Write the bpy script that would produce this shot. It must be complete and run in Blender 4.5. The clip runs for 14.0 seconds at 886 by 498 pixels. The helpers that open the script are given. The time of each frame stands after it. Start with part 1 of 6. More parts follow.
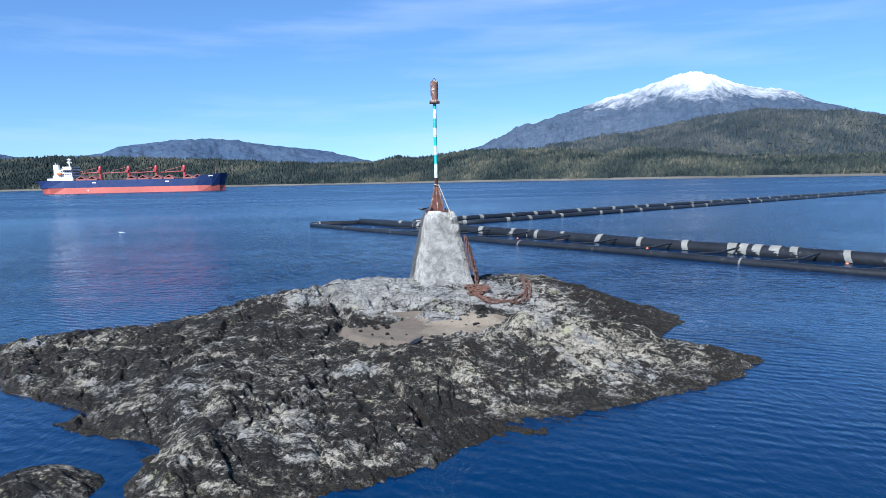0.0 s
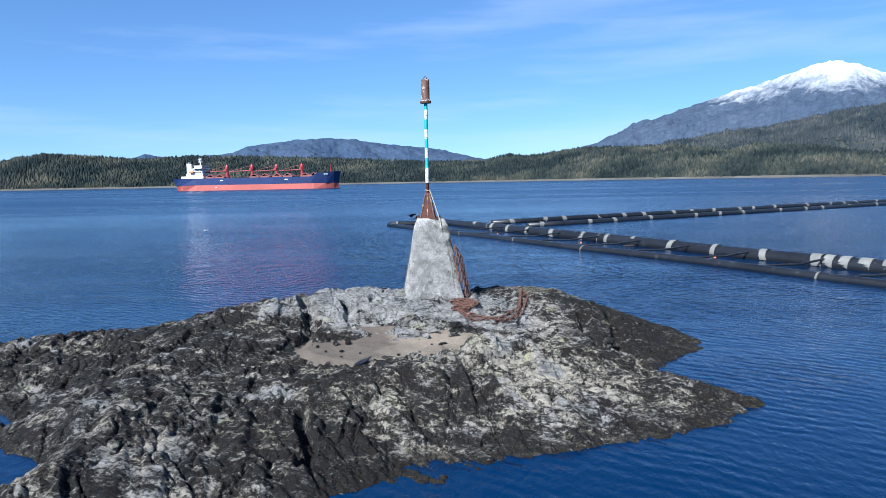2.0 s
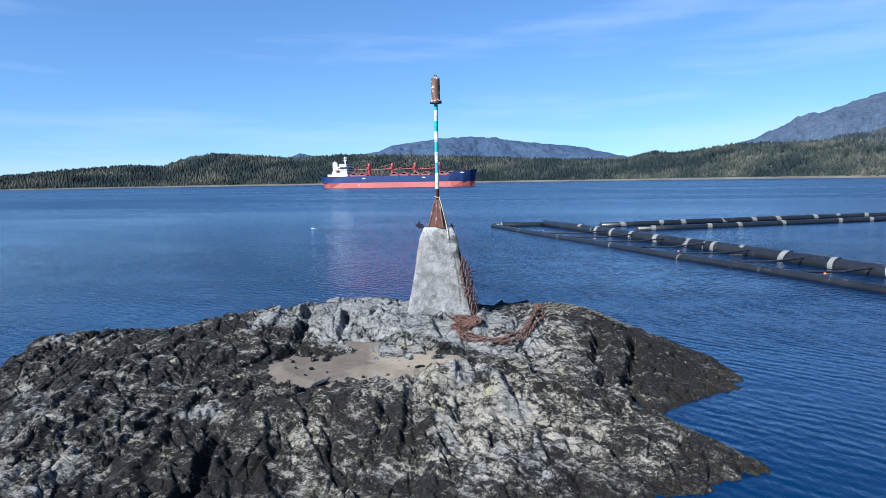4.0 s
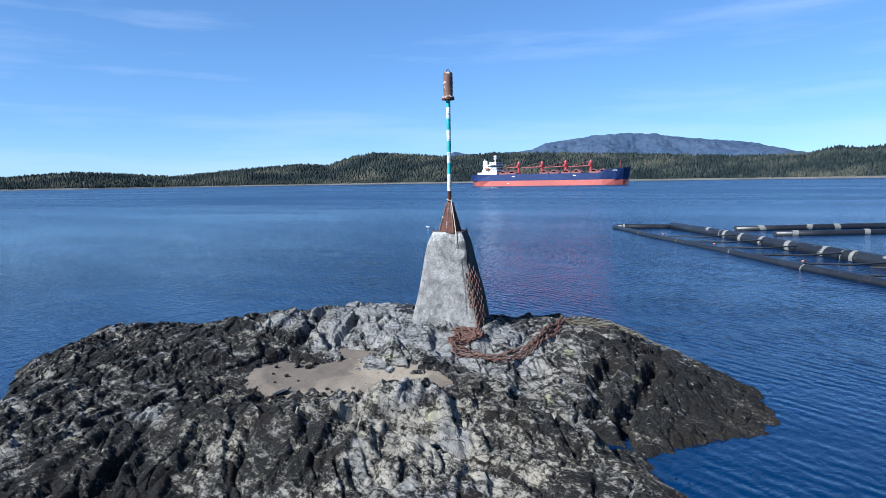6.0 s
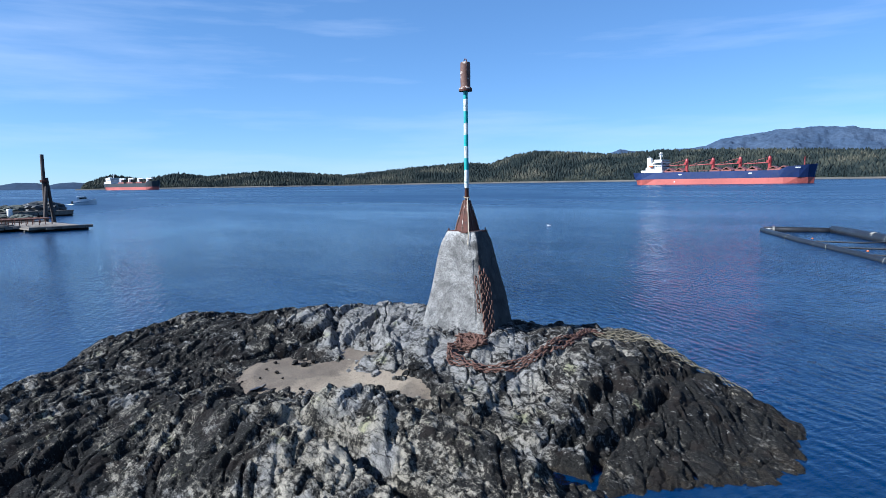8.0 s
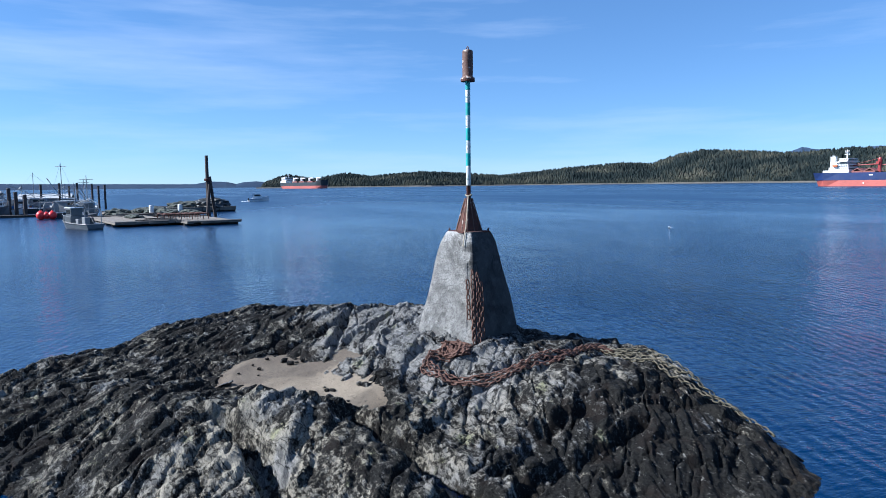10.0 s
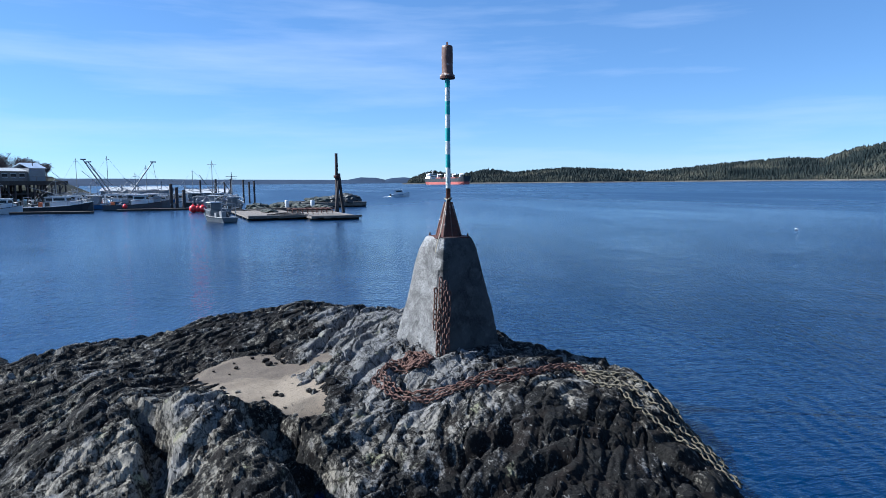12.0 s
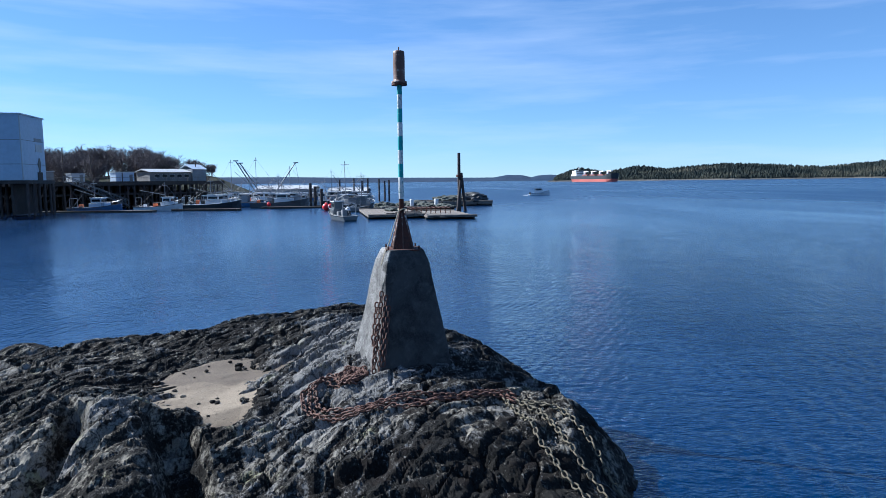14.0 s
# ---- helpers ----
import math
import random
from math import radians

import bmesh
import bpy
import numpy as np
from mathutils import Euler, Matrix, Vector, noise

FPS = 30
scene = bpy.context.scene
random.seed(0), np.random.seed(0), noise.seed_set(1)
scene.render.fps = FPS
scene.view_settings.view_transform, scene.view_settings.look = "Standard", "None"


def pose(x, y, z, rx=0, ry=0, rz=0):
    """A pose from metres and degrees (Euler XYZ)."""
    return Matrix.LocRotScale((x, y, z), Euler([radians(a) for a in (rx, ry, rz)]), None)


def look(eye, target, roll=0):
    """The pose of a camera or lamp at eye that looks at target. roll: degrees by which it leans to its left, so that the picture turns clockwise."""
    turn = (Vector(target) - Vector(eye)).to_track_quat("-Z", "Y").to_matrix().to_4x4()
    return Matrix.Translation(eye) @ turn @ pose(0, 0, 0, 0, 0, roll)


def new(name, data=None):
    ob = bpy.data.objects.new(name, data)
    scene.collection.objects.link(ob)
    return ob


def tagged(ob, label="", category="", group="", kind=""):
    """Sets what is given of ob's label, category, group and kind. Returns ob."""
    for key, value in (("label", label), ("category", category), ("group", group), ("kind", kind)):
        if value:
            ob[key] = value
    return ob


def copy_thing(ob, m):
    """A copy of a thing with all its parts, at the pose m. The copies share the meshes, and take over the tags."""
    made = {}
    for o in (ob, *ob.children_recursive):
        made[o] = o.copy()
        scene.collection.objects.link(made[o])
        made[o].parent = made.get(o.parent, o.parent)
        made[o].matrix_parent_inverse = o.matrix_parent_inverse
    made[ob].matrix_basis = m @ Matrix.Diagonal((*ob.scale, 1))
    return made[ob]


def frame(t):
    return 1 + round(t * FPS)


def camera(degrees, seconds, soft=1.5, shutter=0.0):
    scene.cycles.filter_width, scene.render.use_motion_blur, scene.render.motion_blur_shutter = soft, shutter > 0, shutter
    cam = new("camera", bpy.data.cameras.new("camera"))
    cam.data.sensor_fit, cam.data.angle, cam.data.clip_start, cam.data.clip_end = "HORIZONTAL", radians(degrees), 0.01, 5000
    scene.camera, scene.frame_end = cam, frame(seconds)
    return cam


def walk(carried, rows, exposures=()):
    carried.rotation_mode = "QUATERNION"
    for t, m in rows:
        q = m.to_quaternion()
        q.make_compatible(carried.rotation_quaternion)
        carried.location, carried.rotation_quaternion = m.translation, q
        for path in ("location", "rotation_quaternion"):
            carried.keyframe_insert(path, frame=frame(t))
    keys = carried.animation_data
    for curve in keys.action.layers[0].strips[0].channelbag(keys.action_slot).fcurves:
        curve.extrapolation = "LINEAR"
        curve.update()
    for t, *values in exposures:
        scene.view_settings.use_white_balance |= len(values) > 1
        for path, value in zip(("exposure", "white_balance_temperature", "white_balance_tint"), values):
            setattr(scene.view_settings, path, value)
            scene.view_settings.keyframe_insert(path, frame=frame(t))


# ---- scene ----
cam = camera(67.52, 14.0, soft=0.55)
ROWS = [
    (0.0, -0.000, 0.000, 5.400, 84.05, 1.19, 0.48),
    (0.5, 1.069, 0.444, 5.441, 84.05, 1.15, 3.00),
    (1.0, 2.084, 0.925, 5.467, 84.03, 1.17, 5.27),
    (1.5, 3.123, 1.472, 5.500, 84.06, 1.15, 7.54),
    (2.0, 4.148, 2.087, 5.563, 84.07, 1.11, 10.13),
    (2.5, 5.107, 2.748, 5.619, 84.10, 1.12, 13.05),
    (3.0, 6.027, 3.427, 5.669, 84.10, 1.07, 15.95),
    (5.5, 10.317, 7.360, 5.792, 84.16, 0.88, 32.04),
    (6.0, 11.048, 8.197, 5.785, 84.16, 0.90, 35.31),
    (6.5, 11.735, 9.035, 5.775, 84.18, 0.90, 38.60),
    (7.0, 12.380, 9.913, 5.740, 84.21, 0.91, 42.20),
    (7.5, 12.980, 10.847, 5.704, 84.23, 0.96, 45.91),
    (8.0, 13.513, 11.832, 5.663, 84.24, 0.89, 49.21),
    (10.5, 15.269, 17.071, 5.511, 84.40, 0.60, 65.82),
    (11.0, 15.495, 18.132, 5.533, 84.33, 0.56, 68.85),
    (11.5, 15.649, 19.184, 5.583, 84.28, 0.52, 71.84),
    (12.0, 15.797, 20.276, 5.648, 84.21, 0.49, 74.96),
    (12.5, 15.879, 21.415, 5.697, 84.23, 0.50, 78.04),
    (13.0, 15.897, 22.615, 5.768, 84.17, 0.55, 81.12),
    (13.5, 15.900, 23.868, 5.840, 84.12, 0.62, 84.39),
    (14.0, 15.821, 25.108, 5.908, 84.12, 0.69, 87.55),
]
walk(cam, [(r[0], pose(*r[1:])) for r in ROWS], exposures=[(0.0, 1.15, 5200, 9), (14.0, 1.15, 5200, 9)])

# ---------------------------------------------------------------- light
SUN_AZ, SUN_EL = 204.0, 37.0          # compass bearing from +y over +x, and height, in degrees
world = bpy.data.worlds.new("world")
scene.world = world
world.use_nodes = True
wn, wl = world.node_tree.nodes, world.node_tree.links
wn.clear()
sky = wn.new("ShaderNodeTexSky")
sky.sky_type, sky.sun_disc = "NISHITA", False
sky.sun_elevation, sky.sun_rotation = radians(SUN_EL), radians(SUN_AZ)
sky.air_density, sky.dust_density, sky.ozone_density, sky.altitude = 0.75, 0.0, 3.6, 0
# thin cirrus streaks in the sky
geo = wn.new("ShaderNodeTexCoord")
mp = wn.new("ShaderNodeMapping")
mp.inputs["Scale"].default_value = (1.2, 1.2, 11.0)
mp.inputs["Rotation"].default_value = (radians(4), radians(-5), radians(15))
cn = wn.new("ShaderNodeTexNoise")
cn.inputs["Scale"].default_value, cn.inputs["Detail"].default_value, cn.inputs["Roughness"].default_value = 1.5, 7.0, 0.55
cr = wn.new("ShaderNodeValToRGB")
cr.color_ramp.elements[0].position, cr.color_ramp.elements[1].position = 0.50, 0.78
cr.color_ramp.elements[1].color = (0.42, 0.42, 0.42, 1)
cm = wn.new("ShaderNodeMix")
cm.data_type = "RGBA"
cm.inputs[7].default_value = (4.4, 4.7, 5.3, 1)
bg = wn.new("ShaderNodeBackground")
bg.inputs["Strength"].default_value = 0.087
wo = wn.new("ShaderNodeOutputWorld")
wl.new(geo.outputs["Generated"], mp.inputs["Vector"])
wl.new(mp.outputs["Vector"], cn.inputs["Vector"])
wl.new(cn.outputs["Fac"], cr.inputs["Fac"])
wl.new(cr.outputs["Color"], cm.inputs[0])
sg = wn.new("ShaderNodeGamma")          # evens out the horizon glow, as in hazy spring air
sg.inputs["Gamma"].default_value = 0.74
st = wn.new("ShaderNodeMix")
st.data_type, st.blend_type = "RGBA", "MULTIPLY"
st.inputs[0].default_value = 1.0
st.inputs[7].default_value = (0.80, 0.96, 1.10, 1)
wl.new(sky.outputs["Color"], sg.inputs["Color"])
wl.new(sg.outputs["Color"], st.inputs[6])
wl.new(st.outputs[2], cm.inputs[6])
wl.new(cm.outputs[2], bg.inputs["Color"])
wl.new(bg.outputs["Background"], wo.inputs["Surface"])

sun = new("sun", bpy.data.lights.new("sun", "SUN"))
sun.data.energy, sun.data.angle, sun.data.color = 5.0, radians(0.53), (1.0, 0.90, 0.76)
sa, se = radians(SUN_AZ), radians(SUN_EL)
sun.matrix_world = look((40 * math.sin(sa), 40 * math.cos(sa), 60), (40 * math.sin(sa) - 10 * math.sin(sa) * math.cos(se), 40 * math.cos(sa) - 10 * math.cos(sa) * math.cos(se), 60 - 10 * math.sin(se)))


# ---------------------------------------------------------------- materials
class Nodes:
    """A small wrapper to write node trees shortly."""

    def __init__(self, name):
        self.mat = bpy.data.materials.new(name)
        self.mat.use_nodes = True
        self.n, self.l = self.mat.node_tree.nodes, self.mat.node_tree.links
        self.b = self.n["Principled BSDF"]

    def link(self, a, b):
        self.l.new(a, b)

    def coord(self, scale=(1, 1, 1), rot=(0, 0, 0), world_space=False):
        m = self.n.new("ShaderNodeMapping")
        m.inputs["Scale"].default_value = scale
        m.inputs["Rotation"].default_value = [radians(a) for a in rot]
        if world_space:
            self.link(self.n.new("ShaderNodeNewGeometry").outputs["Position"], m.inputs["Vector"])
        else:
            self.link(self.n.new("ShaderNodeTexCoord").outputs["Object"], m.inputs["Vector"])
        return m.outputs["Vector"]

    def noise(self, vec, scale, detail=6, rough=0.6, distortion=0.0):
        t = self.n.new("ShaderNodeTexNoise")
        for k, v in (("Scale", scale), ("Detail", detail), ("Roughness", rough), ("Distortion", distortion)):
            t.inputs[k].default_value = v
        self.link(vec, t.inputs["Vector"])
        return t.outputs["Fac"]

    def voronoi(self, vec, scale, feature="F1", out="Distance"):
        t = self.n.new("ShaderNodeTexVoronoi")
        t.feature = feature
        t.inputs["Scale"].default_value = scale
        self.link(vec, t.inputs["Vector"])
        return t.outputs[out]

    def ramp(self, fac, *stops):
        r = self.n.new("ShaderNodeValToRGB")
        e = r.color_ramp.elements
        while len(e) < len(stops):
            e.new(0.5)
        for el, (p, c) in zip(e, stops):
            el.position = p
            el.color = (c, c, c, 1) if isinstance(c, (int, float)) else (*c, 1)
        self.link(fac, r.inputs["Fac"])
        return r.outputs["Color"]

    def mix(self, fac, a, b, mode="MIX"):
        m = self.n.new("ShaderNodeMix")
        m.data_type, m.blend_type = "RGBA", mode
        for s, v in ((0, fac), (6, a), (7, b)):
            if isinstance(v, (int, float)):
                m.inputs[s].default_value = v
            elif isinstance(v, tuple):
                m.inputs[s].default_value = (*v, 1)
            else:
                self.link(v, m.inputs[s])
        return m.outputs[2]

    def math(self, op, a, b):
        m = self.n.new("ShaderNodeMath")
        m.operation = op
        for s, v in ((0, a), (1, b)):
            if isinstance(v, (int, float)):
                m.inputs[s].default_value = v
            else:
                self.link(v, m.inputs[s])
        return m.outputs[0]

    def bump(self, height, strength=0.5, distance=0.02):
        b = self.n.new("ShaderNodeBump")
        b.inputs["Strength"].default_value, b.inputs["Distance"].default_value = strength, distance
        self.link(height, b.inputs["Height"])
        self.link(b.outputs["Normal"], self.b.inputs["Normal"])

    def base(self, c):
        if isinstance(c, tuple):
            self.b.inputs["Base Color"].default_value = (*c, 1)
        else:
            self.link(c, self.b.inputs["Base Color"])

    def rough(self, r):
        if isinstance(r, (int, float)):
            self.b.inputs["Roughness"].default_value = r
        else:
            self.link(r, self.b.inputs["Roughness"])


def worn(name, colour, rough=0.6, vary=0.35, scale=6.0, metal=0.0, bump=0.15, dirt=None, dirt_at=0.62):
    """Paint, metal, wood or plastic with stains at two scales and a fine grain."""
    k = Nodes(name)
    v = k.coord()
    big, fine = k.noise(v, scale * 0.25, 5), k.noise(v, scale * 3, 8, 0.7)
    c = k.mix(k.ramp(big, (0.3, 0.0), (0.7, 1.0)), tuple(x * (1 - vary) for x in colour), tuple(min(1, x * (1 + vary * 0.6)) for x in colour))
    c = k.mix(k.ramp(fine, (0.4, 0.0), (0.75, 0.35)), c, tuple(x * 0.55 for x in colour))
    if dirt:
        c = k.mix(k.ramp(k.noise(v, scale, 8, 0.7), (dirt_at - 0.06, 0.0), (dirt_at + 0.04, 1.0)), c, dirt)
    k.base(c)
    k.rough(k.ramp(fine, (0.3, max(0, rough - 0.15)), (0.8, min(1, rough + 0.15))))
    k.b.inputs["Metallic"].default_value = metal
    if bump:
        k.bump(fine, bump, 0.01)
    return k.mat


def rock_material():
    k = Nodes("shore rock")
    v = k.coord((1, 1, 1), (0, 0, 0), True)
    st = k.coord((0.75, 1.35, 1.2), (0, 0, 32), True)          # stretched along the layers of the rock
    sep = k.n.new("ShaderNodeSeparateXYZ")
    k.link(v, sep.inputs[0])
    broad = k.noise(v, 0.35, 4, 0.5)
    patch = k.noise(st, 1.2, 9, 0.68, 0.5)
    mid = k.noise(st, 2.6, 8, 0.7, 0.3)
    blot = k.noise(st, 4.6, 8, 0.70, 0.5)
    dab = k.noise(v, 11.0, 6, 0.72, 0.4)
    fine = k.noise(v, 24.0, 8, 0.75)
    speck = k.noise(v, 75.0, 4, 0.7)

    def spot(cx, cy, rx, ry):
        """One at the middle of a stretch of the rock, fading to nothing at its rim."""
        dx = k.math("MULTIPLY", k.math("SUBTRACT", sep.outputs["X"], cx), 1 / rx)
        dy = k.math("MULTIPLY", k.math("SUBTRACT", sep.outputs["Y"], cy), 1 / ry)
        q = k.math("ADD", k.math("MULTIPLY", dx, dx), k.math("MULTIPLY", dy, dy))
        return k.ramp(q, (0.15, 1.0), (1.0, 0.0))

    # bare stone: blue-grey on the trodden top, warmer and paler lower down
    grey = k.mix(k.ramp(mid, (0.30, 0.0), (0.70, 1.0)), (0.10, 0.100, 0.101), (0.335, 0.330, 0.320))
    warm = k.math("MULTIPLY", k.ramp(k.noise(v, 0.7, 6, 0.6), (0.40, 0.15), (0.52, 0.95)), k.math("SUBTRACT", 1.0, k.math("MULTIPLY", spot(-1.5, 24.0, 6.5, 4.2), 0.8)))
    stone = k.mix(warm, grey, k.mix(mid, (0.19, 0.172, 0.138), (0.42, 0.382, 0.302)))
    stone = k.mix(k.ramp(k.noise(v, 1.3, 7, 0.62), (0.60, 0.0), (0.66, 0.55)), stone, (0.25, 0.255, 0.115))
    stone = k.mix(k.ramp(k.noise(v, 1.15, 7, 0.65, 0.4), (0.67, 0.0), (0.74, 0.5)), stone, (0.22, 0.135, 0.085))
    stone = k.mix(k.ramp(fine, (0.36, 0.75), (0.50, 0.0)), stone, (0.045, 0.044, 0.043))
    # hair cracks and thin striations that follow the layers
    wob = k.n.new("ShaderNodeVectorMath")
    wob.operation = "ADD"
    nz = k.n.new("ShaderNodeTexNoise")
    nz.inputs["Scale"].default_value, nz.inputs["Detail"].default_value = 1.6, 4
    k.link(v, nz.inputs["Vector"])
    k.link(k.coord((0.45, 1.5, 1.0), (0, 0, 32), True), wob.inputs[0])
    k.link(nz.outputs["Color"], wob.inputs[1])
    edge = k.voronoi(wob.outputs[0], 2.1, "DISTANCE_TO_EDGE")
    crack = k.ramp(edge, (0.0, 1.0), (0.030, 0.0))
    grain = k.noise(k.coord((0.22, 2.6, 1.4), (0, 0, 32), True), 4.5, 6, 0.65, 0.5)
    stone = k.mix(k.ramp(grain, (0.36, 0.65), (0.50, 0.0)), stone, (0.05, 0.05, 0.052))
    stone = k.mix(k.math("MULTIPLY", crack, 0.85), stone, (0.012, 0.012, 0.012))
    # black crust of lichen and small mussels, in blots along the layers
    amount = k.math("ADD", k.math("ADD", k.math("MULTIPLY", patch, 0.46), k.math("MULTIPLY", blot, 0.32)), k.math("ADD", k.math("MULTIPLY", broad, 0.14), k.math("MULTIPLY", dab, 0.30)))
    less = k.math("ADD", k.math("MULTIPLY", spot(-2.2, 23.4, 4.6, 2.8), 0.085), k.math("ADD", k.math("MULTIPLY", spot(2.6, 18.4, 3.6, 2.5), 0.040), k.math("MULTIPLY", spot(2.4, 23.2, 2.4, 1.9), 0.060)))
    more = k.math("ADD", k.math("MULTIPLY", spot(6.8, 26.0, 3.2, 5.5), 0.050), k.math("ADD", k.math("MULTIPLY", spot(-8.5, 20.5, 6.0, 5.5), 0.012), k.math("MULTIPLY", spot(-0.5, 13.6, 3.0, 1.6), 0.04)))
    amount = k.math("ADD", k.math("SUBTRACT", amount, less), more)
    black = k.ramp(amount, (0.564, 0.0), (0.580, 0.62), (0.618, 1.0))
    crust = k.mix(k.ramp(fine, (0.40, 0.0), (0.66, 1.0)), (0.0028, 0.0028, 0.0028), (0.036, 0.035, 0.032))
    crust = k.mix(k.ramp(k.noise(v, 1.6, 5, 0.6), (0.52, 0.0), (0.60, 0.9)), crust, (0.0155, 0.0125, 0.0108))
    c = k.mix(black, stone, crust)
    # pale scars and barnacle dabs on the crust
    dots = k.noise(st, 7.0, 7, 0.72, 0.8)
    c = k.mix(k.ramp(dots, (0.61, 0.0), (0.65, 0.80)), c, k.mix(fine, (0.16, 0.155, 0.142), (0.36, 0.35, 0.32)))
    # dark weed and film close to the water
    tide = k.ramp(k.math("ADD", sep.outputs["Z"], k.math("MULTIPLY", blot, 1.5)), (0.74, 1.0), (0.86, 0.0))
    c = k.mix(k.math("MULTIPLY", tide, 0.85), c, k.mix(k.ramp(speck, (0.48, 0.0), (0.64, 1.0)), (0.007, 0.0056, 0.0048), (0.062, 0.052, 0.036)))
    c = k.mix(k.ramp(speck, (0.34, 0.55), (0.56, 0.0)), c, (0.012, 0.012, 0.012))
    k.base(c)
    k.rough(k.ramp(k.math("ADD", fine, k.math("MULTIPLY", tide, -0.4)), (0.1, 0.38), (0.7, 0.92)))
    relief = k.math("ADD", k.math("MULTIPLY", fine, 0.55), k.math("ADD", k.math("MULTIPLY", blot, 0.8), k.math("MULTIPLY", grain, 1.3)))
    relief = k.math("SUBTRACT", relief, k.math("MULTIPLY", crack, 0.6))
    k.bump(k.math("ADD", relief, k.math("MULTIPLY", black, k.math("ADD", k.math("MULTIPLY", speck, 0.8), k.math("MULTIPLY", dab, 1.0)))), 1.0, 0.019)
    k.b.inputs["Diffuse Roughness"].default_value = 0.25
    k.b.inputs["Specular IOR Level"].default_value = 0.06
    return k.mat


def sand_material():
    k = Nodes("shell sand")
    v = k.coord()
    a, f = k.noise(v, 0.8, 6), k.noise(v, 60, 6, 0.8)
    c = k.mix(k.ramp(a, (0.35, 0.0), (0.6, 1.0)), (0.21, 0.172, 0.128), (0.33, 0.276, 0.205))
    sep = k.n.new("ShaderNodeSeparateXYZ")
    k.link(v, sep.inputs[0])
    grit = k.math("ADD", k.math("MULTIPLY", sep.outputs["X"], -0.35), k.math("MULTIPLY", k.noise(v, 1.4, 7, 0.7), 1.2))
    c = k.mix(k.ramp(grit, (0.75, 0.0), (1.2, 0.65)), c, k.mix(k.ramp(f, (0.42, 0.0), (0.58, 1.0)), (0.04, 0.034, 0.03), (0.13, 0.108, 0.09)))
    c = k.mix(k.ramp(k.noise(v, 3.0, 7, 0.7), (0.58, 0.0), (0.68, 0.6)), c, (0.11, 0.09, 0.075))
    peb = k.noise(v, 16.0, 5, 0.7, 0.5)
    c = k.mix(k.ramp(peb, (0.58, 0.0), (0.64, 0.85)), c, (0.045, 0.040, 0.036))
    k.base(k.mix(k.ramp(f, (0.4, 0.7), (0.6, 0.0)), c, (0.07, 0.056, 0.044)))
    k.rough(0.95)
    k.b.inputs["Specular IOR Level"].default_value = 0.15
    k.bump(f, 0.6, 0.02)
    return k.mat


